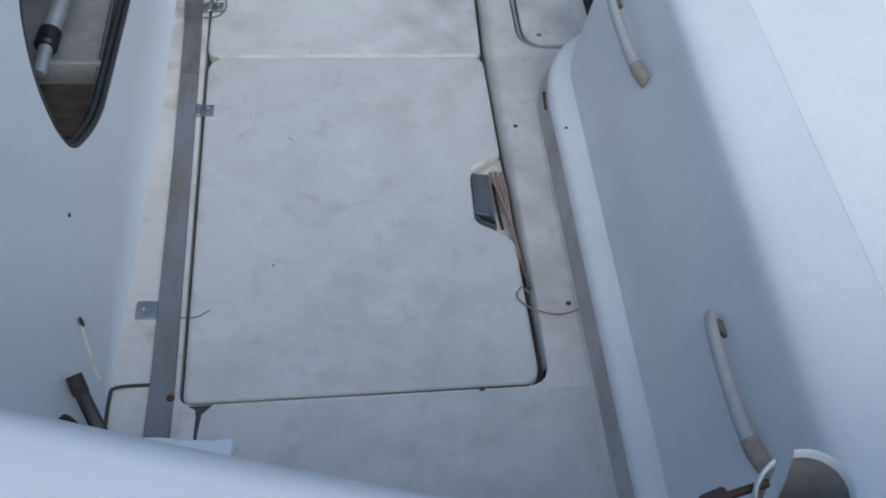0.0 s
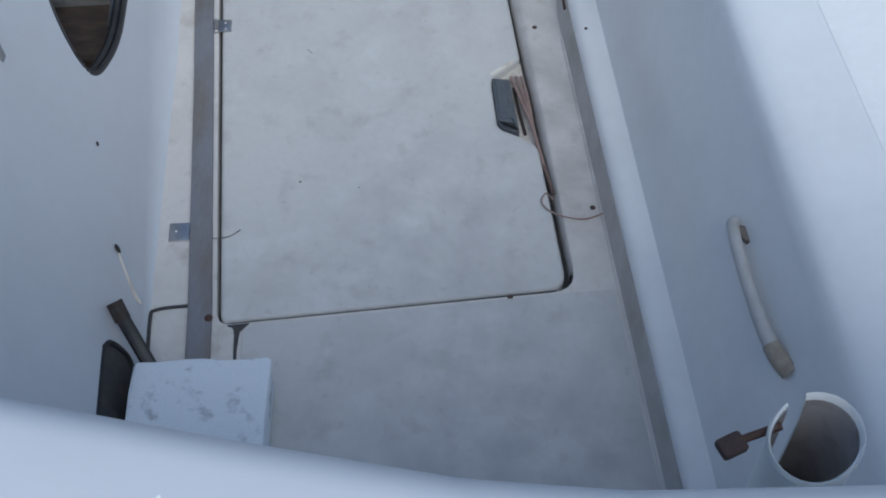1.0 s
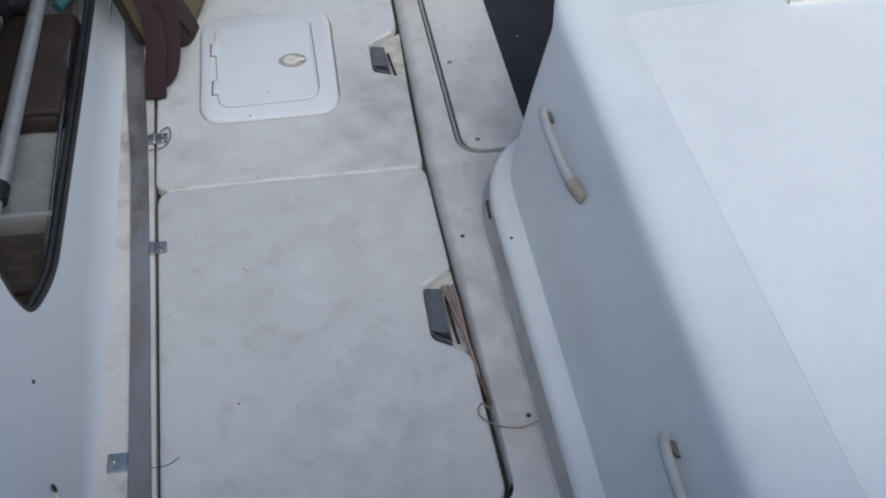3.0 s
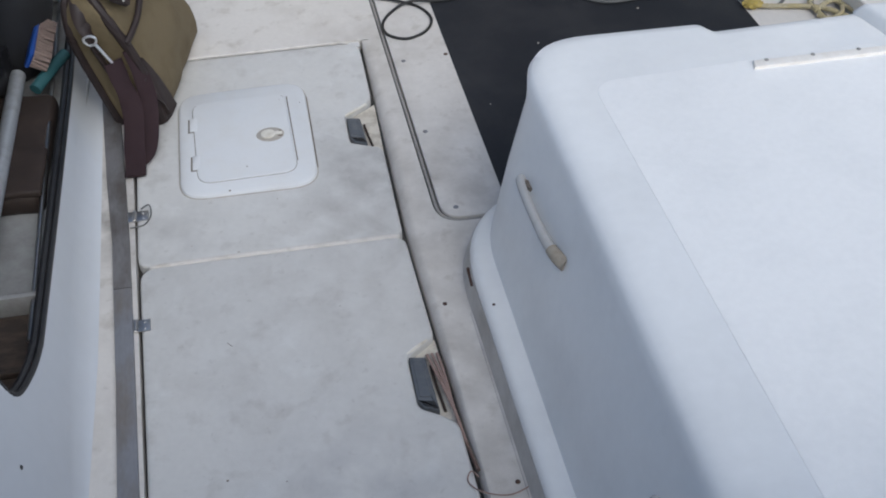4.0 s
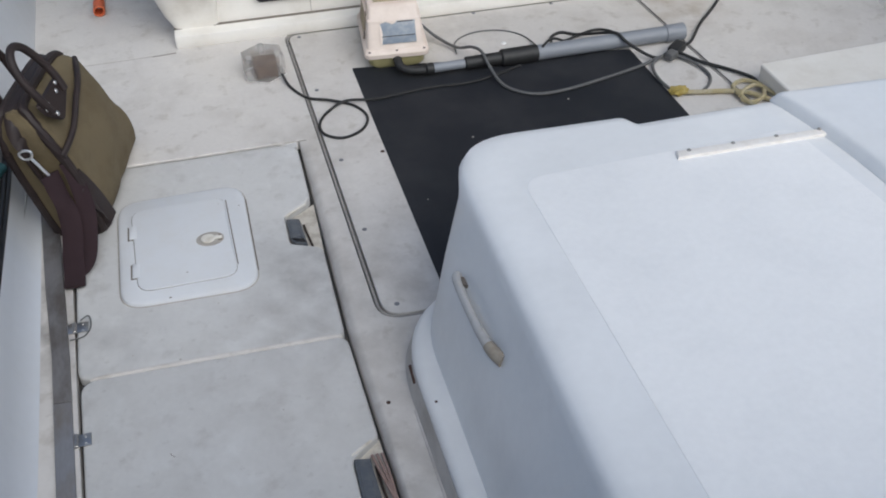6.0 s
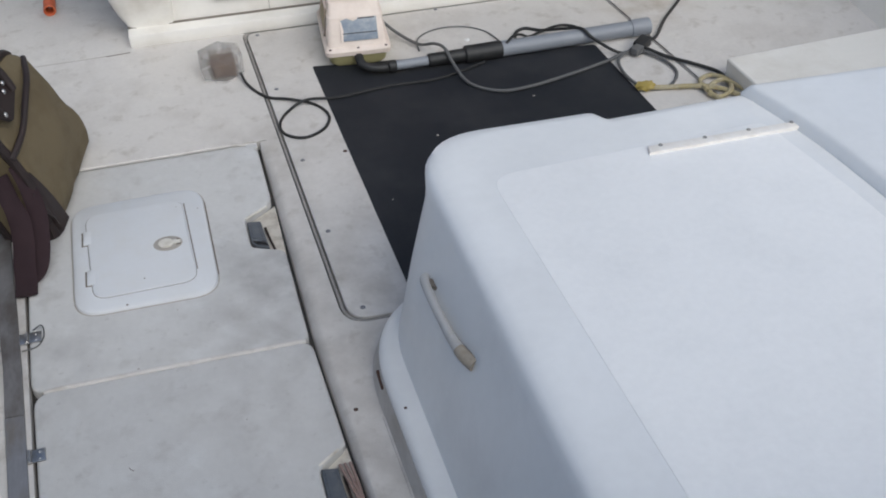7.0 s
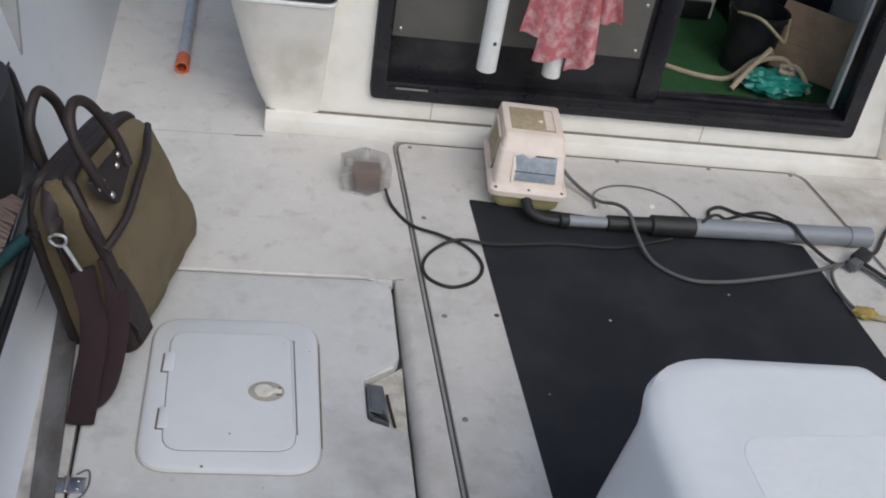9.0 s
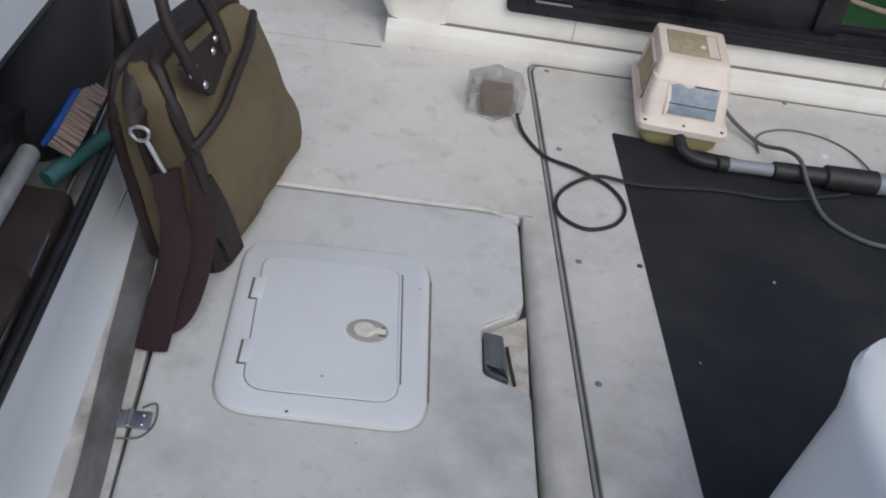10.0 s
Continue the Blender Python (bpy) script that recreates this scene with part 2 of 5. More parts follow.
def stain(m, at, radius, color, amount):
    """Adds a blotchy stain of its own, dirt or painted shade, to a material."""
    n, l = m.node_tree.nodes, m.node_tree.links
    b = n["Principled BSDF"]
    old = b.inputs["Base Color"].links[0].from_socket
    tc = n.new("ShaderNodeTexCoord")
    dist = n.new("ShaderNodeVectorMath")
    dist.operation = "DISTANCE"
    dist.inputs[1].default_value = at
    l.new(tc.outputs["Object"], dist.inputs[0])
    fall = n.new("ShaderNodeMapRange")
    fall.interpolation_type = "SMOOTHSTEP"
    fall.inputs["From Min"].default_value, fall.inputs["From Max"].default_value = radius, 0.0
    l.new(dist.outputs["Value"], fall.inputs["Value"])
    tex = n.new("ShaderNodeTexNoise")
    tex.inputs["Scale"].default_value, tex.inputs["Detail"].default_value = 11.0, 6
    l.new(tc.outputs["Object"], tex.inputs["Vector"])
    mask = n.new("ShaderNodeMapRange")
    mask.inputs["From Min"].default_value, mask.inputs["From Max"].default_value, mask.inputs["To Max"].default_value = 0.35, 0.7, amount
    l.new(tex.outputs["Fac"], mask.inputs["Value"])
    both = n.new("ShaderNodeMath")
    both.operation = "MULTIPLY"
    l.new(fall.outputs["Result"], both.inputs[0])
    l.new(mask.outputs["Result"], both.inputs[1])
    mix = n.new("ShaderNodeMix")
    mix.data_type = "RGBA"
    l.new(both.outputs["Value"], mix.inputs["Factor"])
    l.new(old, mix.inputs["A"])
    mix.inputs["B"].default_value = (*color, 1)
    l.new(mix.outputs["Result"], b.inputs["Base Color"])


stain(M_DECK, (1.52, 1.46, 0), 0.30, (0.30, 0.24, 0.17), 0.7)
stain(M_DECK, (0.07, 0.20, 0), 0.60, (0.32, 0.30, 0.27), 0.55)
stain(M_DECK, (0.02, 0.85, 0), 0.30, (0.34, 0.31, 0.27), 0.6)
stain(M_DECK, (0.10, -0.60, 0), 0.6, (0.33, 0.31, 0.28), 0.6)
# port margin: grime, with the shade at the side's foot put into its colour
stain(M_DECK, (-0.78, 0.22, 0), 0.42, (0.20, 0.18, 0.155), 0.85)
stain(M_HATCH, (-0.02, 0.25, 0), 0.38, (0.28, 0.27, 0.26), 0.75)
stain(M_HATCH, (-0.62, 0.10, 0), 0.22, (0.36, 0.355, 0.35), 0.6)
stain(M_HATCH, (-0.15, -0.15, 0), 0.45, (0.36, 0.345, 0.33), 0.4)
stain(M_HATCH, (-0.20, -0.80, 0), 0.40, (0.33, 0.33, 0.345), 0.55)
stain(M_HATCH, (-0.05, -1.35, 0), 0.55, (0.33, 0.33, 0.34), 0.6)
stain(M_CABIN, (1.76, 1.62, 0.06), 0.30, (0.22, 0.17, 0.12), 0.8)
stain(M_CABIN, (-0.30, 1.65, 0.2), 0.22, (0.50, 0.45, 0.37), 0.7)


# ---- geometry helpers ----
def link_mesh(name, bm, mat, smooth=True):
    bmesh.ops.recalc_face_normals(bm, faces=bm.faces)
    me = bpy.data.meshes.new(name)
    bm.to_mesh(me)
    bm.free()
    me.materials.append(mat)
    for p in me.polygons:
        p.use_smooth = smooth
    if smooth:
        me.set_sharp_from_angle(angle=radians(38))
    return new(name, me)


def thing(name, at, label, category, group="", kind=""):
    e = new(name)
    e.location = at
    e.empty_display_size = 0.05
    return tagged(e, label, category, group, kind)


def part(name, bm, mat, parent, label="", smooth=True):
    ob = link_mesh(name, bm, mat, smooth)
    ob.parent = parent
    if parent.type == "EMPTY":
        ob.matrix_parent_inverse = Matrix.Translation(parent.location).inverted()
    if label:
        ob["label"] = label
    return ob


def solid(name, bm, mat, label, category, group="", kind="", smooth=True):
    return tagged(link_mesh(name, bm, mat, smooth), label, category, group, kind)


def structure(name, bm, mat, label, category, smooth=True):
    return tagged(link_mesh(name, bm, mat, smooth), label, category, kind="structure")


def rounded(pts, radii, seg=5):
    """A polygon with its corners rounded."""
    out, n = [], len(pts)
    for i, p in enumerate(pts):
        r = radii[i] if isinstance(radii, (list, tuple)) else radii
        p, a, b = Vector(p), Vector(pts[i - 1]), Vector(pts[(i + 1) % n])
        if r <= 0:
            out.append(tuple(p))
            continue
        da, db = (a - p).normalized(), (b - p).normalized()
        t = min(r, (a - p).length * 0.48, (b - p).length * 0.48)
        for k in range(seg + 1):
            s = k / seg
            q = (p + da * t) * (1 - s) ** 2 + p * 2 * s * (1 - s) + (p + db * t) * s ** 2
            out.append(tuple(q))
    return out


def shrink(poly, d):
    """A polygon moved inwards by d; its points run against the clock or with it."""
    n = len(poly)
    area = sum(poly[i - 1][0] * poly[i][1] - poly[i][0] * poly[i - 1][1] for i in range(n))
    s = 1 if area > 0 else -1
    out = []
    for i in range(n):
        a, p, b = Vector(poly[i - 1]), Vector(poly[i]), Vector(poly[(i + 1) % n])
        e1, e2 = (p - a).normalized(), (b - p).normalized()
        nrm = Vector((-(e1.y + e2.y), e1.x + e2.x)) * s
        if nrm.length < 1e-6:
            nrm = Vector((-e1.y, e1.x)) * s
        out.append(tuple(p + nrm.normalized() * d))
    return out


def loft(bm, rings, cap0=True, cap1=True, closed=True):
    """Joins rings of equally many points."""
    vs = [[bm.verts.new(p) for p in r] for r in rings]
    n = len(rings[0])
    for a, b in zip(vs, vs[1:]):
        for i in range(n if closed else n - 1):
            j = (i + 1) % n
            bm.faces.new((a[i], a[j], b[j], b[i]))
    if cap0:
        bm.faces.new(vs[0][::-1])
    if cap1:
        bm.faces.new(vs[-1])
    return bm


def slab(poly, z0, z1, bevel=0.004, bm=None, place=None):
    """A plate with that outline and an eased upper edge."""
    bm = bm or bmesh.new()
    rings = [[(x, y, z0) for x, y in poly], [(x, y, z1 - bevel) for x, y in poly]]
    for k in (0.3, 0.65, 1.0):
        rings.append([(x, y, z1 - bevel * (1 - math.sin(k * math.pi / 2))) for x, y in shrink(poly, bevel * (1 - math.cos(k * math.pi / 2)))])
    if place is not None:
        rings = [[tuple(place @ Vector(p)) for p in r] for r in rings]
    return loft(bm, rings)


def box(bm, x0, x1, y0, y1, z0, z1, bevel=0.0, place=None, seg=2):
    m = Matrix.Translation(((x0 + x1) / 2, (y0 + y1) / 2, (z0 + z1) / 2)) @ Matrix.Diagonal((x1 - x0, y1 - y0, z1 - z0, 1))
    made = bmesh.ops.create_cube(bm, size=1.0, matrix=m)["verts"]
    if bevel:
        edges = list({e for v in made for e in v.link_edges})
        geo = bmesh.ops.bevel(bm, geom=edges, offset=bevel, segments=seg, profile=0.5, affect="EDGES")
        made = list({v for f in geo["faces"] for v in f.verts} | {v for v in made if v.is_valid})
    if place is not None:
        bmesh.ops.transform(bm, matrix=place, verts=[v for v in made if v.is_valid])
    return bm


def glide(pts, step=6, closed=False):
    """A smooth line through points."""
    P = [Vector(p) for p in pts]
    n, out = len(P), []
    for i in range(n if closed else n - 1):
        if closed:
            a, b, c, d = P[i - 1], P[i], P[(i + 1) % n], P[(i + 2) % n]
        else:
            a, b, c, d = P[max(i - 1, 0)], P[i], P[i + 1], P[min(i + 2, n - 1)]
        for k in range(step):
            t = k / step
            out.append(0.5 * (2 * b + (c - a) * t + (2 * a - 5 * b + 4 * c - d) * t * t + (3 * b - a - 3 * c + d) * t ** 3))
    if not closed:
        out.append(P[-1])
    return out


def tube(pts, r, seg=8, closed=False, bm=None, step=6, flat=None, smooth=True):
    """A round bar along points; flat=(half width, half thickness) makes it a band."""
    bm = bm or bmesh.new()
    line = glide(pts, step, closed) if smooth else [Vector(p) for p in pts]
    n = len(line)
    up = Vector((0, 0, 1))
    rings = []
    for i, p in enumerate(line):
        a = line[i - 1] if (i or closed) else p
        b = line[(i + 1) % n] if (i < n - 1 or closed) else p
        d = (b - a).normalized()
        s = d.cross(up)
        if s.length < 0.05:
            s = d.cross(Vector((0, 1, 0)))
        s.normalize()
        u = s.cross(d).normalized()
        rad = r(i / max(1, n - 1)) if callable(r) else r
        w, h = flat if flat else (rad, rad)
        rings.append([tuple(p + s * (w * math.cos(2 * math.pi * k / seg)) + u * (h * math.sin(2 * math.pi * k / seg))) for k in range(seg)])
    if closed:
        rings.append(rings[0])
        return loft(bm, rings, False, False)
    return loft(bm, rings)


def pipe(a, b, r, inner=None, seg=20, bm=None):
    """A straight round bar, or with inner an open pipe."""
    bm = bm or bmesh.new()
    a, b = Vector(a), Vector(b)
    d = (b - a).normalized()
    s = d.cross(Vector((0, 0, 1)))
    if s.length < 0.05:
        s = Vector((1, 0, 0))
    s.normalize()
    u = s.cross(d)

    def ring(p, q):
        return [tuple(p + s * (q * math.cos(2 * math.pi * k / seg)) + u * (q * math.sin(2 * math.pi * k / seg))) for k in range(seg)]
    if inner:
        e = (r - inner) * 0.4
        loft(bm, [ring(a, inner), ring(b - d * e, inner), ring(b, inner + e), ring(b, r - e), ring(b - d * e, r), ring(a, r), ring(a, inner)], False, False)
    else:
        e = min(r * 0.2, (b - a).length * 0.2)
        loft(bm, [ring(a, r - e), ring(a + d * e, r), ring(b - d * e, r), ring(b, r - e)])
    return bm


def dome(bm, at, r, h, place=None, seg=10):
    """A low round head, such as a screw's."""
    rings = []
    for k in range(4):
        q, z = r * math.cos(k * math.pi / 6.5), h * math.sin(k * math.pi / 6.5)
        rings.append([Vector((q * math.cos(2 * math.pi * i / seg), q * math.sin(2 * math.pi * i / seg), z)) for i in range(seg)])
    base = Matrix.Translation(at) @ (place or Matrix.Identity(4))
    return loft(bm, [[tuple(base @ p) for p in r] for r in rings])


def sheet(outer, holes, place, thick, bm=None):
    """A plate with openings that go through it: outlines in the plane, laid into the world by place(u, v, depth)."""
    bm = bm or bmesh.new()
    edges = []
    for loop in (outer, *holes):
        vs = [bm.verts.new((*p, 0)) for p in loop]
        edges += [bm.edges.new((vs[i - 1], vs[i])) for i in range(len(vs))]
    bmesh.ops.triangle_fill(bm, use_beauty=True, use_dissolve=False, edges=edges)
    geo = bmesh.ops.extrude_face_region(bm, geom=list(bm.faces))
    far = {v for v in geo["geom"] if isinstance(v, bmesh.types.BMVert)}
    for v in bm.verts:
        v.co = place(v.co.x, v.co.y, thick if v in far else 0.0)
    return bm


# ---- the boat's deck ----
def hatch_edge(y):
    """The inboard edge of the floor hatches."""
    return -0.008 - 0.022 * y if y > 0 else -0.008 - 0.066 * y


def side_foot(y):
    """The foot of the cockpit's port side."""
    return -0.80 - 0.045 * (y + 0.5)


GAP = 0.006
hatch_hole = rounded([(-0.700, -0.012), (-0.640, -1.018), (hatch_edge(-1) + GAP + 0.004, -0.982), (0.026, 0.0), (hatch_edge(0.9) + 0.034, 0.912), (-0.752, 0.903)],
                     [0.0, 0.03, 0.05, 0.0, 0.015, 0.03])
lid_hole = rounded([(0.005, 1.613), (0.085, 0.026), (1.612, 0.026), (1.375, 1.613)], [0.05, 0.075, 0.10, 0.06], 8)
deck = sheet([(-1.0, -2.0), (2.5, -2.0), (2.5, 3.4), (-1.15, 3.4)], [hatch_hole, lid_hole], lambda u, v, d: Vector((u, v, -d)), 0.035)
structure("deck", deck, M_DECK, "weathered off-white fibreglass cockpit deck with grimy stains and painted shade to port", "deck", smooth=False)
bm = bmesh.new()
box(bm, -1.15, 2.5, -1.95, 3.4, -0.09, -0.04)
structure("gutter", bm, M_GUTTER, "dark dirty gutter below the deck hatches", "gutter")
# rounded lip that slopes from the deck to the hatches
bm = bmesh.new()
rows = []
for y in np.linspace(-0.935, 0.905, 33):
    e = 0.026 - 0.0222 * y if y > 0 else 0.026 - 0.0398 * y
    i = hatch_edge(y) + 0.007
    # the slope is wide beside the hatches and runs out at both ends
    run = e + 0.006 - i
    sink = max(0.03, min(1.0, (0.905 - y) / 0.085))
    rows.append([(i + run * k, y, 0.0006 + (z - 0.0006) * (sink if z > -0.04 else 1.0)) for k, z in ((1.0, 0.0006), (0.88, 0.0004), (0.74, -0.0006), (0.60, -0.0026), (0.46, -0.0058), (0.32, -0.0098), (0.20, -0.0145), (0.10, -0.020), (0.0, -0.028), (0.0, -0.045))])
loft(bm, rows, False, False, closed=False)
structure("trim_6", bm, M_DECK, "rounded deck lip beside the floor hatches", "trim")
# sills that carry the seams between the hatches
bm = bmesh.new()
box(bm, -0.668, -0.030, -0.028, 0.022, -0.05, -0.005)
box(bm, -0.74, -0.03, 0.885, 0.93, -0.05, -0.006)
structure("trim", bm, M_HATCH, "cream sealed sill under the hatch seams", "trim")
structure("trim_11", tube([(-0.735, 0.899, -0.001), (-0.55, 0.902, 0.0015), (-0.30, 0.905, 0.001), (-0.12, 0.909, 0.0005), (-0.085, 0.907, -0.002), (-0.066, 0.903, -0.007)], 0.006, 8), M_DECK,
          "white rounded bead along the forward hatch edge", "trim")
structure("trim_12", tube([(-0.665, -0.006, -0.006), (-0.64, -0.0035, -0.0015), (-0.45, -0.002, -0.0002), (-0.2, -0.001, -0.0006), (-0.045, 0.0, -0.0015), (-0.025, -0.002, -0.006)], 0.0062, 8), M_DECK,
          "sealed rounded bead between the floor hatches", "trim")


def screw(at, parent, r=0.006, mat=M_STEEL):
    return part("screw", dome(bmesh.new(), at, r, 0.003), mat, parent)


def hinge(at, angle, parent, two=True):
    """A small stainless butt hinge across the hatch's edge."""
    place = Matrix.Translation(at) @ Matrix.Rotation(radians(angle), 4, "Z")
    bm = bmesh.new()
    box(bm, 0.004, 0.036, -0.019, 0.019, 0.0, 0.004, 0.0015, place)
    if two:
        box(bm, -0.034, -0.004, -0.019, 0.019, 0.0, 0.004, 0.0015, place)
    pipe(place @ Vector((0, -0.02, 0.004)), place @ Vector((0, 0.02, 0.004)), 0.0055, bm=bm, seg=10)
    h = part("hinge", bm, M_STEEL, parent, "small stainless steel hinge")
    for x in ((0.022,) if not two else (0.022, -0.02)):
        for y in (-0.01, 0.01):
            part("screw", dome(bmesh.new(), place @ Vector((x, y, 0.004)), 0.004, 0.002), M_STEEL, h)


def latch(parent, corners, depth=0.03):
    """The recess at the hatch's edge with its slate-grey pull and a worn white lip."""
    a, b, c, d = (Vector((*p, 0)) for p in corners)
    bm = bmesh.new()
    loft(bm, [[tuple(p + Vector((0, 0, -depth))) for p in (a, b, c, d)], [tuple(p + Vector((0, 0, -depth + 0.004))) for p in (a, b, c, d)]])
    part("recess", bm, M_CREAMTRAY, parent, "yellowed latch recess")
    down = Vector((0, 0, -0.0035))
    part("worn_lip", tube([d * 0.72 + a * 0.28 + down * 1.5, d * 0.3 + a * 0.7 + down * 0.8, a * 0.97 + d * 0.03 + down], 0.0042, 8, step=4), M_BEAD, parent, "worn white edge of the latch recess")
    x0, x1 = a.x + 0.005, a.x + 0.050
    y0, y1 = b.y - 0.004, a.y - 0.006
    plan = rounded([(x0, y1), (x1 - 0.006, y1 - 0.006), (x1 + 0.004, y0 - 0.004), (x0 + 0.014, y0 + 0.010), (x0 + 0.002, y0 + 0.030)], 0.004, 3)
    pull = part("latch", slab(plan, -depth + 0.004, -0.004, 0.004), M_LATCH, parent, "slate-grey plastic pull latch")
    plan = rounded([(x0 + 0.004, y0 + 0.030), (x1 - 0.004, y0 + 0.022), (x1 + 0.002, y0 - 0.002), (x0 + 0.016, y0 + 0.011)], 0.003, 3)
    part("catch", slab(plan, -depth + 0.006, -0.0025, 0.003), M_BLACK, pull)
    plan = rounded([(x0 + 0.007, y1 - 0.012), (x1 - 0.014, y1 - 0.016), (x1 - 0.010, y0 + 0.034), (x0 + 0.009, y0 + 0.038)], 0.004, 3)
    part("grip", slab(plan, -0.0045, -0.0012, 0.0016), M_LATCH, pull)
    part("keeper", tube([(x1 + 0.004, y1 - 0.02, -depth + 0.010), (x1 + 0.008, (y0 + y1) / 2, -depth + 0.012), (x1 + 0.018, y0, -depth + 0.008)], 0.004, 6, flat=(0.0035, 0.0015)), M_CASE, pull, "dark keeper strip")
    return pull


# aft floor hatch
R = [0.05, 0.035, 0.012, 0.018, 0.018, 0.012, 0.02, 0.045, 0.02]
aft_poly = [(-0.693, -0.0045), (-0.009, -0.0012), (0.012, -0.352), (-0.060, -0.408), (-0.055, -0.556), (-0.012, -0.580), (0.028, -0.612), (0.050, -0.976), (-0.634, -1.012)]
aft_hatch = thing("deck_hatch", (-0.33, -0.5, -0.03), "large weathered white fibreglass floor hatch with rounded corners", "hatch", "floor hatches")
part("panel", slab(rounded(aft_poly, R), -0.034, 0.0, 0.009), M_HATCH, aft_hatch)
latch(aft_hatch, [(-0.062, -0.40), (-0.058, -0.56), (0.034, -0.62), (0.014, -0.345)])
hinge((-0.694, -0.205, 0.001), 3, aft_hatch, two=False)
for k in range(3):
    part("wire", tube([(0.012 - 0.012 * k, -0.40, -0.012), (0.018 - 0.006 * k, -0.47 - 0.01 * k, -0.004), (0.024, -0.57, -0.008), (0.036, -0.66, -0.012), (0.048, -0.74, -0.006)],
                      0.004), M_WIRE, aft_hatch, "pinkish wire in the latch recess")
# forward floor hatch with an access hatch in it
F = [0.04, 0.028, 0.018, 0.014, 0.022, 0.03, 0.055, 0.03]
fore_poly = [(-0.698, -0.0012), (-0.012, 0.0018), (-0.020, 0.368), (-0.110, 0.405), (-0.113, 0.534), (-0.026, 0.598), (-0.032, 0.902), (-0.735, 0.893)]
fore_hatch = thing("deck_hatch", (-0.36, 0.45, -0.03), "weathered white floor hatch with a plastic access hatch set into it", "hatch", "floor hatches")
part("panel", slab(rounded(fore_poly, F), -0.034, 0.0, 0.009), M_HATCH, fore_hatch)
latch(fore_hatch, [(-0.114, 0.528), (-0.11, 0.405), (-0.018, 0.365), (-0.018, 0.60)])
hinge((-0.710, 0.190, 0.001), 3, fore_hatch)
acc = [(-0.590, 0.232), (-0.210, 0.234), (-0.222, 0.712), (-0.600, 0.700)]
inner = [(-0.541, 0.279), (-0.264, 0.287), (-0.281, 0.655), (-0.559, 0.645)]
ring = bmesh.new()
sheet_ring = rounded(acc, 0.075, 8)
loft(ring, [[(x, y, 0.0) for x, y in sheet_ring], [(x, y, 0.008) for x, y in shrink(sheet_ring, 0.003)], [(x, y, 0.013) for x, y in shrink(sheet_ring, 0.012)]])
part("dirt_line", slab(shrink(sheet_ring, -0.0028), -0.001, 0.0012, 0.0006), M_GRIME, fore_hatch, "grimy line round the access hatch")
frame_ob = part("access_hatch", ring, M_PLASTIC, fore_hatch, "white plastic access hatch with a round twist lock")
part("seam", slab(rounded(inner, 0.045, 8), 0.0125, 0.0136, 0.0003), M_FOOT, frame_ob)
part("lid", slab(rounded(shrink(inner, 0.0022), 0.043, 8), 0.012, 0.0158, 0.0022), M_PLASTIC, frame_ob)
edge_x = [(-0.2665 - 0.0455 * (y - 0.287), y) for y in (0.335, 0.38, 0.46, 0.54, 0.60, 0.635)]
part("ridge", tube([(x, y, z) for (x, y), z in zip(edge_x, (0.0135, 0.0152, 0.0158, 0.0160, 0.0158, 0.0135))], 0.0034, 8, flat=(0.0030, 0.0026)), M_PLASTIC, frame_ob, "raised edge of the lid")
part("groove", tube([(x + 0.0046, y, 0.0134) for x, y in edge_x], 0.002, 6, flat=(0.0019, 0.0008)), M_FOOT, frame_ob, "dark gap beside the raised edge")
rim_x = [(-0.2095 - 0.0251 * (y - 0.234), y) for y in (0.31, 0.36, 0.45, 0.54, 0.60, 0.64)]
part("dirt_line", tube([(x + 0.0008, y, 0.0008) for x, y in rim_x], 0.002, 6, flat=(0.0024, 0.0014)), M_FOOT, fore_hatch, "dark line of grime along the access hatch")
for x, y in ((-0.5555, 0.371), (-0.5635, 0.543)):
    bm = bmesh.new()
    box(bm, x, x + 0.022, y - 0.030, y + 0.030, 0.011, 0.0172, 0.002)
    part("hinge", bm, M_PLASTIC, frame_ob)
    bm = bmesh.new()
    box(bm, x - 0.0045, x + 0.0005, y - 0.030, y + 0.028, 0.0125, 0.0142)
    box(bm, x - 0.0045, x + 0.016, y - 0.0335, y - 0.0300, 0.0125, 0.0140)
    part("hinge_slot", bm, M_FOOT, frame_ob)
dish = [(-0.334 + 0.040 * math.cos(a), 0.460 + 0.031 * math.sin(a)) for a in np.linspace(0, 2 * math.pi, 29)[:-1]]
lock = part("lock", slab(dish, 0.0155, 0.0172, 0.0008), M_GRIME, frame_ob, "worn grey oval dish of the twist lock")
cup = [(-0.340 + 0.021 * math.cos(a), 0.460 + 0.019 * math.sin(a)) for a in np.linspace(0, 2 * math.pi, 25)[:-1]]
part("lock", slab(cup, 0.0165, 0.0215, 0.002), M_BEAD, frame_ob, "worn cream twist knob")
bm = bmesh.new()
box(bm, -0.322, -0.300, 0.452, 0.468, 0.0168, 0.0222, 0.003)
part("lock", bm, M_BEAD, frame_ob)
bm = bmesh.new()
box(bm, -0.312, -0.299, 0.447, 0.4515, 0.0168, 0.0196, 0.001)
box(bm, -0.309, -0.301, 0.463, 0.469, 0.0170, 0.0228, 0.001)
part("keyhole", bm, M_FOOT, frame_ob)
for x, y, r in ((-0.405, 0.330, 0.0024), (-0.455, 0.240, 0.0035), (-0.30, 0.62, 0.0012), (-0.24, 0.60, 0.0018)):
    part("speck", dome(bmesh.new(), (x, y, 0.0132 if y < 0.27 or x > -0.25 else 0.0161), r, 0.001, seg=7), M_FOOT, frame_ob)

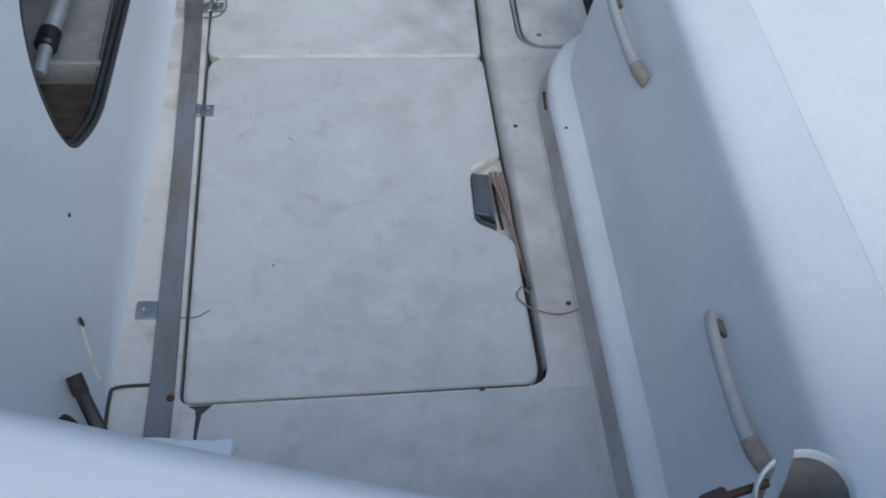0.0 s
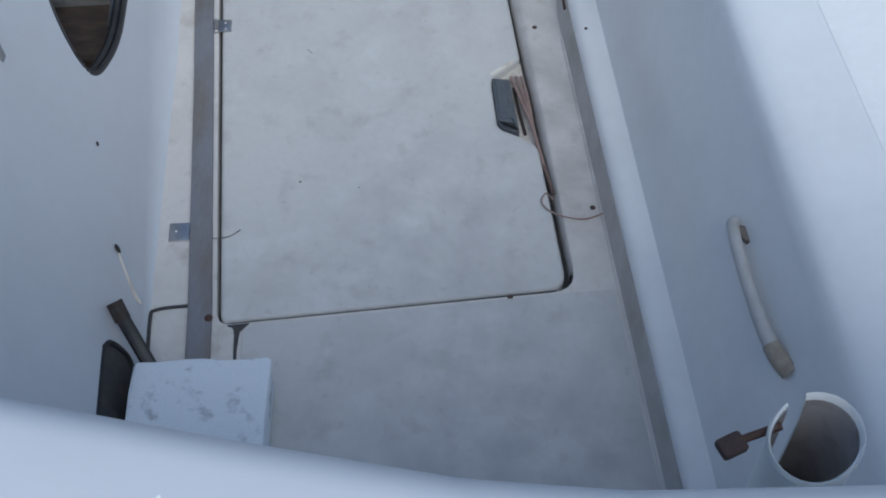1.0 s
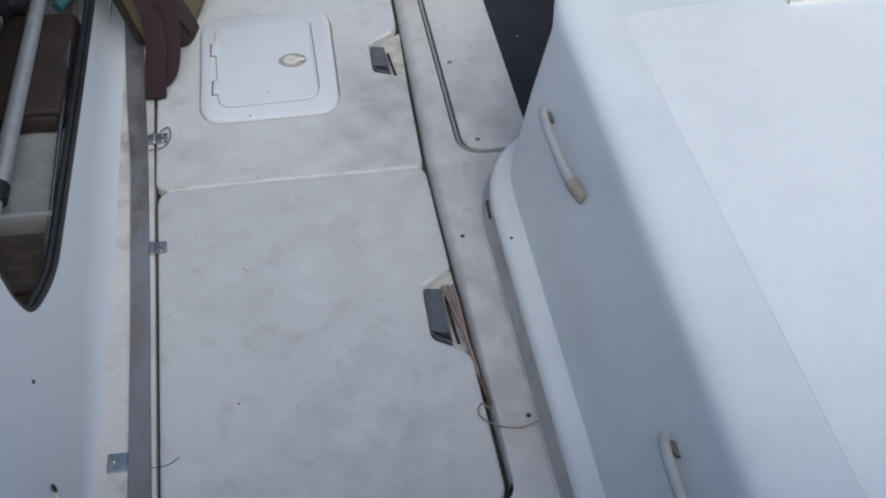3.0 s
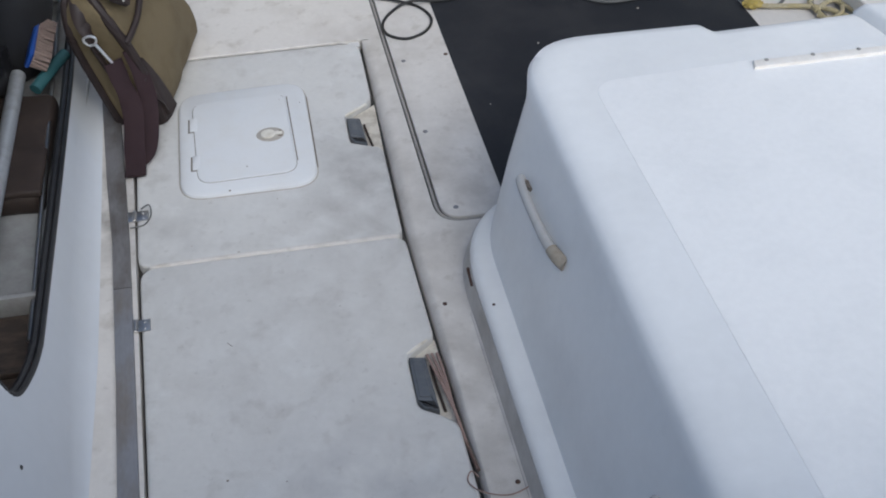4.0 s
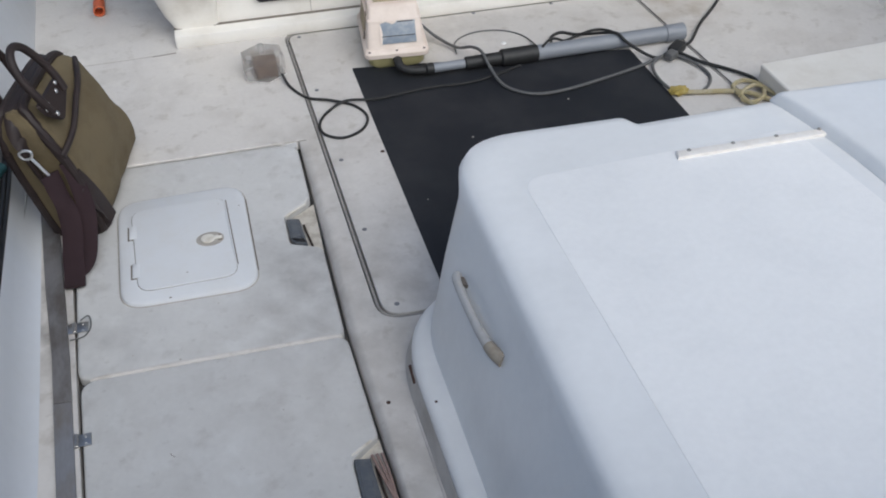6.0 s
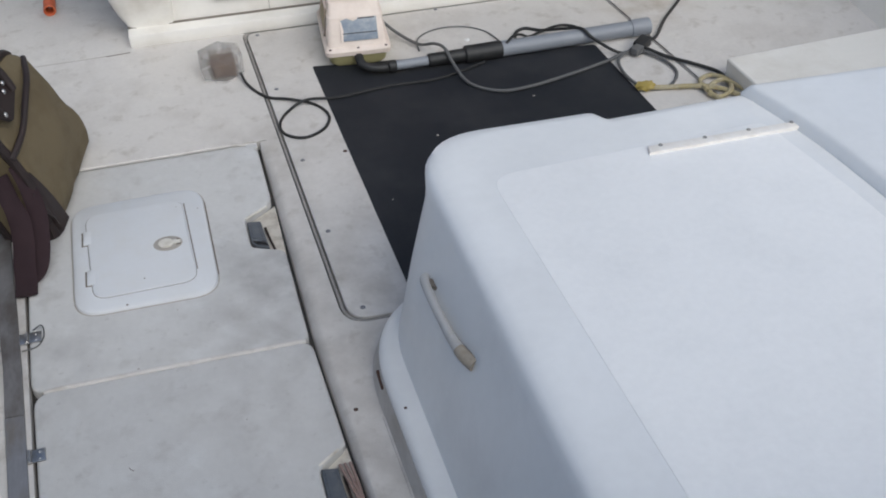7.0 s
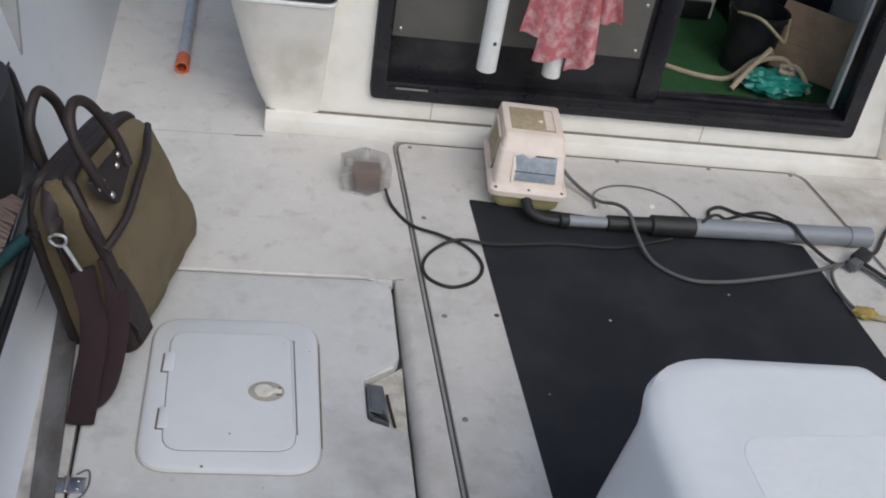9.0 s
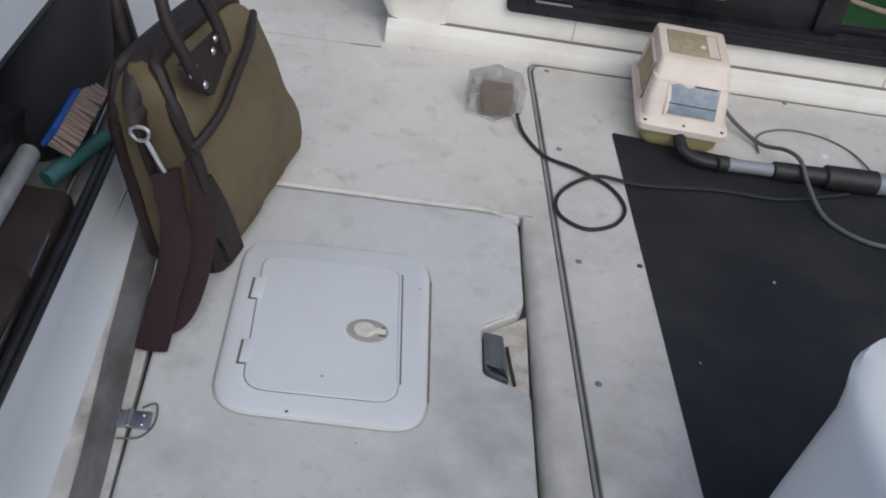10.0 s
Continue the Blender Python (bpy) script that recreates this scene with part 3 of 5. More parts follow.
# specks and short hairs stuck to the hatches
for x, y, r in ((-0.485, -0.677, 0.0034), (-0.36, -0.70, 0.0018), (-0.20, -0.22, 0.0018)):
    part("speck", dome(bmesh.new(), (x, y, -0.0002), r, 0.001, seg=7), M_FOOT, aft_hatch)
part("hair", tube([(-0.476, -0.292, 0.0010), (-0.472, -0.299, 0.0014), (-0.465, -0.305, 0.0010)], 0.0008, 5), M_FOOT, aft_hatch)
for x, y, r in ((-0.44, 0.012, 0.0035), (-0.33, 0.200, 0.0025), (-0.56, 0.055, 0.0022)):
    part("speck", dome(bmesh.new(), (x, y, -0.0002), r, 0.001, seg=7), M_GRIME, fore_hatch)

# aft floor panel
aft_panel = thing("deck_hatch", (-0.25, -1.35, -0.03), "stained white aft floor hatch beside the transom", "hatch", "floor hatches")
aft_plan = rounded([(-0.590, -1.0215), (0.054, -0.988), (0.142, -0.986), (0.186, -1.84), (-0.577, -1.84)], [0.03, 0.0, 0.0, 0.0, 0.0])
part("panel", slab(aft_plan, 0.0003, 0.0022, 0.0016), M_HATCH, aft_panel)
margin_plan = rounded([(-0.636, -1.0235), (-0.606, -1.0222), (-0.596, -1.30), (-0.632, -1.30)], [0.004, 0.02, 0.0, 0.0])
part("margin", slab(margin_plan, 0.0003, 0.0020, 0.0014), M_DECK, aft_panel)
seam_plan = [(-0.620, -1.019), (-0.575, -1.0165), (-0.594, -1.036), (-0.5975, -1.075), (-0.594, -1.30), (-0.600, -1.30), (-0.6045, -1.075), (-0.6045, -1.040)]
part("seam", slab(seam_plan, 0.0002, 0.0011, 0.0002), M_GUTTER, aft_panel, "dark open seam")

structure("trim_15", tube([(-0.632, -1.0165, -0.003), (-0.30, -0.9995, -0.003), (0.028, -0.981, -0.003)], 0.0032, 6), M_GUTTER, "dark open seam behind the floor hatch", "trim")

# screwed-down lid in the middle of the deck
lid = thing("deck_hatch", (0.75, 0.8, -0.03), "large screwed-down white deck panel with a grey gasket", "hatch")
lid_poly = [(0.022, 1.597), (0.102, 0.042), (1.594, 0.042), (1.363, 1.597)]
part("panel", slab(rounded(lid_poly, [0.04, 0.062, 0.09, 0.05], 8), -0.034, 0.001, 0.004), M_DECK, lid)
part("gasket", tube([(x, y, -0.0065) for x, y in rounded([(0.0135, 1.605), (0.0935, 0.034), (1.603, 0.034), (1.369, 1.605)], [0.045, 0.068, 0.09, 0.055], 8)], 0.0055, 8, True, step=1,
                    flat=(0.0046, 0.0035)), M_GASKET, lid, "flattened grey rubber gasket in an open groove")
for x, y in ((0.142, 0.080), (0.110, 0.412), (0.096, 0.77), (0.076, 1.196), (0.062, 1.575), (0.44, 1.585), (0.735, 1.588), (1.045, 1.586), (1.33, 1.585)):
    screw((x, y, 0.001), lid, 0.0075, M_STRIP)
for x, y in ((0.055, -0.258), (0.124, -0.785), (0.137, -1.074), (-0.065, -0.99)):
    solid("screw", dome(bmesh.new(), (x, y, 0.0), 0.006, 0.002), M_RUST, "small rusty screw head in the deck", "screw", "deck screws")

# flat grey bar along the hatches' hinge side
bar_ob = thing("flat_bar", (-0.71, -0.4, 0), "weathered grey flat bar lying along the floor hatches", "bar")
after = [(-0.642, -1.25), (-0.650, -0.99), (-0.689, -0.366), (-0.708, -0.075), (-0.753, -0.075), (-0.733, -0.366), (-0.697, -0.99), (-0.690, -1.25)]
fore = [(-0.7082, -0.072), (-0.719, 0.086), (-0.740, 0.335), (-0.776, 0.75), (-0.828, 0.75), (-0.790, 0.335), (-0.764, 0.095), (-0.7532, -0.072)]
part("bar_length", slab(after, 0.0, 0.009, 0.003), M_STRIP, bar_ob)
part("bar_length", slab(fore, 0.0, 0.008, 0.003), M_STRIPGRIME, bar_ob, "grimier forward length of the bar")
part("screw", dome(bmesh.new(), (-0.655, -1.005, 0.0085), 0.0085, 0.004), M_RUST, bar_ob)
corner_hinge = thing("hinge", (-0.73, -0.79, 0), "loose stainless hinge on the deck margin", "hinge")
bm = bmesh.new()
box(bm, -0.752, -0.71, -0.815, -0.77, 0.0, 0.004, 0.0015)
part("leaf", bm, M_STEEL, corner_hinge)
screw((-0.738, -0.79, 0.004), corner_hinge, 0.005)
bm = tube([(-0.765, -1.12, 0.002), (-0.771, -0.998, 0.002), (-0.760, -0.976, 0.002), (-0.70, -0.970, 0.001)], 0.004, 6)
structure("trim_1", bm, M_GUTTER, "dark seam in the deck margin", "trim")

# ---- cockpit sides, transom, cabin ----
def port(u, v, d):
    """A place on the port side: along, up, outwards."""
    return Vector((side_foot(u) - 0.30 * v - d, u, v))


pocket = rounded([(-0.585, 0.235), (-0.42, 0.165), (0.1, 0.135), (0.7, 0.105), (1.12, 0.10), (1.16, 0.40), (0.5, 0.455), (-0.2, 0.49), (-0.40, 0.47), (-0.54, 0.36)],
                 [0.07, 0.1, 0.1, 0.1, 0.05, 0.05, 0.1, 0.1, 0.1, 0.1], 4)
drain = rounded([(-1.40, 0.03), (-1.10, 0.03), (-1.10, 0.125), (-1.40, 0.125)], 0.04)
wall = sheet([(-2.0, -0.03), (3.4, -0.03), (3.4, 0.80), (-2.0, 0.80)], [pocket, drain], port, 0.022)
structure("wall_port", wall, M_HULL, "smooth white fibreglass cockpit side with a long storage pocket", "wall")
# a soft cove between side and deck
bm = bmesh.new()
def cove_row(y):
    w = 0.006 + 0.026 * max(0.0, min(1.0, (y + 0.95) / 0.7))
    return [tuple(port(y, 2.2 * w * (1 - math.cos(k / 6 * math.pi / 2)), -w * (1 - math.sin(k / 6 * math.pi / 2)) - 0.0003)) for k in range(7)]


loft(bm, [cove_row(y) for y in (-1.9, -1.2, -0.9, -0.6, -0.3, 0.0, 0.3, 0.6, 1.0, 1.55)], False, False, closed=False)
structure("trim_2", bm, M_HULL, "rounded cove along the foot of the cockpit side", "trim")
edging = [port(u, v, 0.006) for u, v in pocket]
structure("trim_3", tube(edging, 0.008, 8, True, step=2), M_BLACK, "black rubber edging round the storage pocket", "trim")
structure("trim_8", tube([port(u, v, 0.020) for u, v in pocket], 0.010, 8, True, step=2), M_BLACK, "black inner lip of the storage pocket", "trim")
structure("trim_4", tube([port(u, v, 0.004) for u, v in drain], 0.007, 8, True, step=2),
          M_BLACK, "black rim of the drain opening", "trim")
# the pocket's liner
bm = bmesh.new()
box(bm, -1.42, -1.40, -1.7, 1.4, 0.0, 0.75)
box(bm, -1.40, -0.93, -0.75, -0.73, 0.0, 0.6)
box(bm, -1.40, -0.99, 1.25, 1.27, 0.0, 0.6)
liner = bm
box(liner, -1.40, -0.86, -0.73, 1.25, 0.02, 0.04)
box(liner, -1.40, -0.90, -1.7, -0.75, 0.0, 0.02)
bm = bmesh.new()
box(bm, -0.93, -0.835, -1.45, -1.06, 0.001, 0.135)
box(bm, -0.835, -0.802, -1.42, -1.08, 0.001, 0.026)
# a black plate fills the opening as the shade inside it
plug = [port(u, v, 0.002) for u, v in drain]
loft(bm, [[tuple(p) for p in plug], [tuple(p - Vector((0.004, 0, 0))) for p in plug]])
structure("drain_back", bm, M_GUTTER, "black plate closing the drain opening, in place of the shade inside", "drain")
structure("wall_pocket", liner, M_POCKET, "bare grey liner inside the storage pocket", "wall", smooth=False)
cap = [(-1.45, -2.0), (side_foot(-2.0) - 0.228, -2.0), (side_foot(3.4) - 0.228, 3.4), (-1.45, 3.4)]
bm = slab(cap, 0.802, 0.835, 0.012)
structure("gunwale_port", bm, M_HULL, "white port gunwale cap", "gunwale")
small_hole = bmesh.new()
c = port(-0.905, 0.118, -0.0015)
loft(small_hole, [[tuple(c + Vector((0.003 - 0.008 * math.sin(a) * 0.3, 0.007 * math.cos(a), 0.013 * math.sin(a)))) for a in np.linspace(0, 5.8, 12)],
                  [tuple(c + Vector((0.004 - 0.006 * math.sin(a) * 0.3, 0.005 * math.cos(a), 0.011 * math.sin(a)))) for a in np.linspace(0, 5.8, 12)]])
solid("drain_plug", small_hole, M_BLACK, "small black drain hole in the cockpit side", "drain")
bm = tube([port(-0.905, 0.116, -0.001), port(-0.935, 0.085, -0.001), port(-0.965, 0.055, -0.003), port(-0.98, 0.035, -0.006)], 0.005, 6, flat=(0.0032, 0.0006))
solid("rust_stain", bm, M_CREAMTRAY, "yellow-brown run-off stain below the drain hole", "stain")
solid("screw", dome(bmesh.new(), port(-0.716, 0.205, -0.001), 0.005, 0.003, Matrix.Rotation(radians(80), 4, "Y")), M_BLACK, "dark screw in the cockpit side", "screw", "deck screws")

def starboard(u, v, d):
    return Vector((2.27 + 0.42 * v + d + 0.01 * (1 - u), u, v))


wall = sheet([(-2.0, -0.03), (3.4, -0.03), (3.4, 0.8), (-2.0, 0.8)], [], starboard, 0.03)
structure("wall_starboard", wall, M_CABIN, "plain off-white fibreglass starboard side", "wall")
bm = bmesh.new()
box(bm, 2.56, 2.86, -2.0, 3.4, 0.80, 0.835, 0.012)
structure("gunwale_starboard", bm, M_HULL, "white starboard gunwale cap", "gunwale")
# high transom bulwark with a rounded top, bent forward at the port corner
TOP = 1.25
tr = []
for x, y in ((-1.45, -1.456), (-1.0, -1.606), (-0.70, -1.706), (-0.46, -1.778), (-0.34, -1.809), (-0.205, -1.841), (-0.11, -1.854), (0.03, -1.859), (0.3, -1.861), (0.8, -1.861), (1.6, -1.856), (2.75, -1.83)):
    sec = [(0.0, -0.05), (0.0, TOP - 0.028)]
    for k in range(7):
        a = k / 6 * math.pi / 2
        sec.append((-0.028 + 0.028 * math.cos(a), TOP - 0.028 + 0.028 * math.sin(a)))
    sec += [(-0.14, TOP - 0.002), (-0.165, TOP - 0.012), (-0.17, TOP - 0.05), (-0.17, -0.05)]
    tr.append([(x, y + a, z) for a, z in sec])
structure("transom", loft(bmesh.new(), tr), M_HULL, "high white fibreglass stern bulwark with a rounded top", "transom")
bm = tube([(-0.370, -1.85, TOP - 0.0004), (-0.366, -1.90, TOP - 0.0004), (-0.362, -1.94, TOP - 0.0012)], 0.0022, 6, flat=(0.0014, 0.0006))
structure("trim_7", bm, M_WPVC, "thin filled seam across the stern bulwark", "trim")
for x, y in ((-0.245, -1.868), (-0.168, -1.876)):
    solid("screw", dome(bmesh.new(), (x, y, TOP - 0.0008), 0.0014, 0.001), M_BLACK, "dark screw in the stern bulwark", "screw", "deck screws")

# cabin bulkhead with its door opening
CY = 1.668
door_hole = rounded([(-0.075, 0.122), (1.527, 0.122), (1.50, 1.72), (-0.10, 1.72)], 0.03)
bulk = sheet([(-0.36, 0.05), (1.79, 0.05), (1.79, 1.95), (-0.36, 1.95)], [door_hole], lambda u, v, d: Vector((u, CY + d, v)), 0.05)
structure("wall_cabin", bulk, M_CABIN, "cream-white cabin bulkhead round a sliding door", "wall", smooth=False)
bm = bmesh.new()
box(bm, -0.388, 1.80, 1.600, 1.72, -0.002, 0.050, 0.008)
structure("sill", bm, M_CABIN, "cream-white sill along the foot of the cabin bulkhead", "sill")
bm = bmesh.new()
box(bm, -0.386, 1.80, 1.655, 1.6675, 0.050, 0.0522)
structure("trim_5", bm, M_FOOT, "dark dirty seam on top of the sill", "trim")
for side, name in ((1, "port"), (-1, "starboard")):
    foot, head = ((-0.386, -0.222), (-0.520, -0.205)) if side > 0 else ((1.66, 1.80), (1.66, 2.08))
    rings = []
    for k in range(9):
        t = k / 8
        e = t ** (0.75 if side > 0 else 1.3)
        x0, x1 = foot[0] + (head[0] - foot[0]) * e, foot[1] + (head[1] - foot[1]) * e
        y0 = 1.655 - (0.125 if side > 0 else 0.20) * t ** 1.4
        plan = [(x0, y0), (x1, y0), (x1, 3.3), (x0, 3.3)]
        radii = [0.03 + 0.13 * t, 0.02 + 0.03 * t, 0.01, 0.01]
        if side < 0:
            plan = [(1.655 - 0.115 * e, 1.664), (1.665 + 0.125 * e, y0), (x1, y0), (x1, 3.3), (1.66, 3.3), (1.66, 1.74), (1.655 - 0.115 * e, 1.74)]
            radii = [0.003, 0.01 + 0.04 * t, 0.02 + 0.03 * t, 0.01, 0.01, 0.003, 0.003]
        rings.append([(x, y, 0.05 + 0.40 * t) for x, y in rounded(plan, radii)])
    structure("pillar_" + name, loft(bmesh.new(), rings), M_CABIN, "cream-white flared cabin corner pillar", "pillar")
    x0, x1 = head
    y0 = 1.655 - (0.125 if side > 0 else 0.20)
    band = rounded([(x0 - 0.008, y0 - 0.008), (x1 + 0.008, y0 - 0.008), (x1 + 0.008, 3.31), (x0 - 0.008, 3.31)], 0.05)
    if side < 0:
        band = rounded([(1.527, 1.660), (1.785, y0 - 0.008), (x1 + 0.008, y0 - 0.008), (x1 + 0.008, 3.31), (1.668, 3.31), (1.668, 1.745), (1.527, 1.745)], [0.003, 0.05, 0.05, 0.01, 0.01, 0.003, 0.003])
    bm = loft(bmesh.new(), [[(x, y, z) for x, y in shrink(band, i)] for z, i in ((0.452, 0.006), (0.455, 0.002), (0.462, 0.002), (0.465, 0.005))])
    structure("moulding_" + name, bm, M_WPVC, "thin white moulding under the rub strip", "trim")
    bm = loft(bmesh.new(), [[(x, y, z) for x, y in shrink(band, i)] for z, i in ((0.4655, 0.012), (0.472, 0.004), (0.52, 0.004), (0.527, 0.012))])
    structure("rub_strip_" + name, bm, M_BLACK, "black rubber rub strip round the cabin corner", "trim")
    bm = loft(bmesh.new(), [[(x, y, z) for x, y in shrink(band, 0.01)] for z in (0.5275, 1.95)])
    structure("wall_" + name + "_upper", bm, M_CABIN, "cream-white upper cabin corner", "wall")
bm = bmesh.new()
box(bm, -0.53, 1.90, 3.3, 3.36, 0.0, 1.95)
structure("wall_cabin_front", bm, M_CABIN, "plain cabin wall inside", "wall")
# unseen roof, added to keep the cabin dark and carry the pipes
bm = bmesh.new()
box(bm, -0.56, 2.1, 1.50, 3.4, 1.95, 2.0, 0.01)
structure("ceiling", bm, M_CABIN, "plain cabin roof, unseen and added", "ceiling")
bm = bmesh.new()
box(bm, -0.22, 1.66, 1.72, 3.3, 0.004, 0.125)
structure("floor_cabin", bm, M_CARPET, "green carpet on the cabin floor", "floor")
bm = tube([(-0.84, 1.562, 0.0004), (-0.60, 1.566, 0.0004), (-0.39, 1.574, 0.0004)], 0.002, 6, flat=(0.0016, 0.0008))
structure("trim_9", bm, M_GRIME, "faint seam across the side deck", "trim")
bm = tube([(-0.475, 1.568, 0.001), (-0.43, 1.571, 0.001), (-0.392, 1.575, 0.001)], 0.002, 6, flat=(0.0026, 0.0010))
structure("trim_10", bm, M_FOOT, "open black crack in the side deck seam", "trim")
for x in (0.125, 1.02):
    bm = bmesh.new()
    box(bm, x - 0.0012, x + 0.0012, CY - 0.0015, CY + 0.002, 0.0525, 0.119)
    structure("trim_13" if x < 1 else "trim_14", bm, M_GRIME, "hairline seam in the bulkhead below the door", "trim")
# sea round the boat
bm = bmesh.new()
loft(bm, [[(x * 1500, y * 1500, -0.6) for x, y in ((-1, -1), (1, -1), (1, 1), (-1, 1))], [(x * 1500, y * 1500, -0.59) for x, y in ((-1, -1), (1, -1), (1, 1), (-1, 1))]])
structure("water", bm, M_WATER, "dark calm harbour water round the boat", "water")
bm = bmesh.new()
loft(bm, [[(-1.44, -2.02, -0.5), (2.74, -2.02, -0.5), (2.74, 3.4, -0.5), (-1.44, 3.4, -0.5)], [(-1.44, -2.02, -0.1), (2.74, -2.02, -0.1), (2.74, 3.4, -0.1), (-1.44, 3.4, -0.1)]])
structure("hull", bm, M_HULL, "white hull below the deck", "hull")

# sliding door
door = thing("sliding_door", (0.72, 1.68, 0.13), "black-framed sliding cabin door, its starboard half open", "door")
fr = sheet(rounded([(-0.073, 0.124), (1.525, 0.124), (1.498, 1.718), (-0.098, 1.718)], 0.02), [[(-0.03, 0.185), (1.475, 0.185), (1.455, 1.68), (-0.055, 1.68)]],
           lambda u, v, d: Vector((u, CY - 0.022 + d, v)), 0.09)
part("frame", fr, M_FRAME, door, smooth=False)
bm = bmesh.new()
box(bm, -0.02, 1.47, CY - 0.03, CY - 0.018, 0.150, 0.168, 0.003)
part("track", bm, M_FRAME, door, "worn black door track")
# bright strip put in as the highlight on the black track
bm = bmesh.new()
box(bm, 0.0, 0.10, CY - 0.0315, CY - 0.0295, 0.166, 0.172)
part("track", bm, M_STEEL, door, "steel strip standing in for a highlight on the track")
bm = bmesh.new()
box(bm, -0.03, 0.79, CY + 0.012, CY + 0.03, 0.185, 1.68, 0.004)
leaf = part("leaf", bm, M_FRAME, door)
bm = bmesh.new()
box(bm, -0.028, 0.745, CY + 0.004, CY + 0.0115, 0.325, 1.60, 0.002)
screen = part("pane", bm, M_PANEL, leaf, "dull grey smoked screen panel")
for x in (-0.005, 0.725):
    for z in (0.35, 0.50):
        part("screw", dome(bmesh.new(), (x, CY + 0.0035, z), 0.007, 0.004, Matrix.Rotation(radians(90), 4, "X")), M_STEEL, leaf)
bm = bmesh.new()
box(bm, 0.765, 0.835, CY + 0.0, CY + 0.05, 0.185, 1.68, 0.006)
part("stile", bm, M_FRAME, door)
bm = bmesh.new()
box(bm, 1.44, 1.452, CY + 0.03, CY + 0.066, 0.20, 1.66, 0.003)
part("stile", bm, M_ALU, door, "pale aluminium door jamb")
bm = bmesh.new()
box(bm, 0.84, 1.44, CY + 0.03, CY + 0.066, 0.186, 0.20, 0.003)
part("stile", bm, M_FRAME, door)

# ---- engine box ----
def lip(y):
    return 0.125 - 0.045 * y


def plinth_edge(y):
    """The plinth's outer face."""
    return 0.102 - 0.052 * y


def box_ring(inset, front, z, radius, aft=-1.84):
    """The engine box's outline, drawn in from the plinth's edge."""
    k = max(0.0, inset - 0.145) * 0.22
    f = front
    pts = [(lip(f) + inset, f), (0.742, f - 0.004), (0.768, f - 0.042), (1.158 - k, f - 0.03), (1.192 - k, -0.05), (1.232 - k, -0.2), (1.262 - k, -0.38), (1.32 - k, -0.8),
           (1.38 - k, aft), (lip(aft) + inset, aft)]
    return [(x, y, z) for x, y in rounded(pts, [radius, 0.012, 0.012, 0.02, 0.05, 0.05, 0.05, 0.05, 0.02, 0.02], 10)]


engine = thing("engine_box", (0.7, -0.8, 0), "large white fibreglass engine box with two grab handles", "engine box")
rings = [box_ring(i, f, z, r) for i, f, z, r in ((0.04, 0.02, 0.0, 0.26), (0.05, 0.03, 0.10, 0.26), (0.10, 0.07, 0.27, 0.27), (0.148, 0.095, 0.415, 0.25), (0.156, 0.108, 0.45, 0.22),
                                                 (0.163, 0.112, 0.475, 0.19), (0.178, 0.108, 0.489, 0.17), (0.205, 0.097, 0.4965, 0.16), (0.25, 0.075, 0.500, 0.15))]
part("body", loft(bmesh.new(), rings), M_GEL, engine)


def plinth_ring(i, z):
    return [(x, y, z) for x, y in rounded([(plinth_edge(0.05) + i, 0.058 - i), (1.10, 0.058 - i), (1.10, -1.84), (plinth_edge(-1.84) + i, -1.84)], [0.32, 0.02, 0.02, 0.02], 14)]


part("plinth_face", loft(bmesh.new(), [plinth_ring(i, z) for i, z in ((-0.002, 0.0), (0.0, 0.006), (0.011, 0.062), (0.016, 0.064))]), M_KICK, engine, "grimy sloping face of the plinth, its shade in the colour")
part("plinth", loft(bmesh.new(), [plinth_ring(i, z) for i, z in ((0.013, 0.0642), (0.0125, 0.068), (0.016, 0.079), (0.024, 0.087), (0.037, 0.091), (0.055, 0.0925), (0.09, 0.093))]), M_GEL, engine, "rounded white plinth cap")
part("caulk", tube([(plinth_edge(y) - 0.003, y, -0.001) for y in (-0.30, -0.5, -0.9, -1.3, -1.8)], 0.004, 6), M_DECK, engine, "thin caulking along the plinth's foot")
bm = bmesh.new()
top = rounded([(0.425, -0.095), (0.80, -0.075), (1.125, -0.058), (1.195, -0.38), (1.25, -0.8), (1.31, -1.80), (0.54, -1.80)], [0.06, 0.0, 0.03, 0.1, 0.1, 0.03, 0.03], 6)
part("top_panel", slab(top, 0.4985, 0.5011, 0.0016), M_TOP, engine, "raised matt white non-slip top panel")
bm = slab([(0.806, -0.114), (1.190, -0.110), (1.192, -0.086), (0.812, -0.088)], 0.4995, 0.509, 0.003)
strip = part("strip", bm, M_BATTEN, engine, "thin cream-white screwed batten")
for k in range(4):
    t = 0.06 + k * 0.29
    part("screw", dome(bmesh.new(), (0.818 + 0.39 * t, -0.093 + 0.004 * t, 0.509), 0.0055, 0.003), M_GASKET, strip)
bm = bmesh.new()
box(bm, plinth_edge(-0.225) + 0.0055, plinth_edge(-0.225) + 0.03, -0.256, -0.196, 0.046, 0.055, 0.003)
part("vent", bm, M_RUST, engine, "small dark slot in the plinth")
part("screw", dome(bmesh.new(), (plinth_edge(-0.36) + 0.034, -0.361, 0.091), 0.004, 0.002), M_RUST, engine)


def wall_x(y, z):
    return lip(y) + 0.05 + 0.098 * (z - 0.10) / 0.315


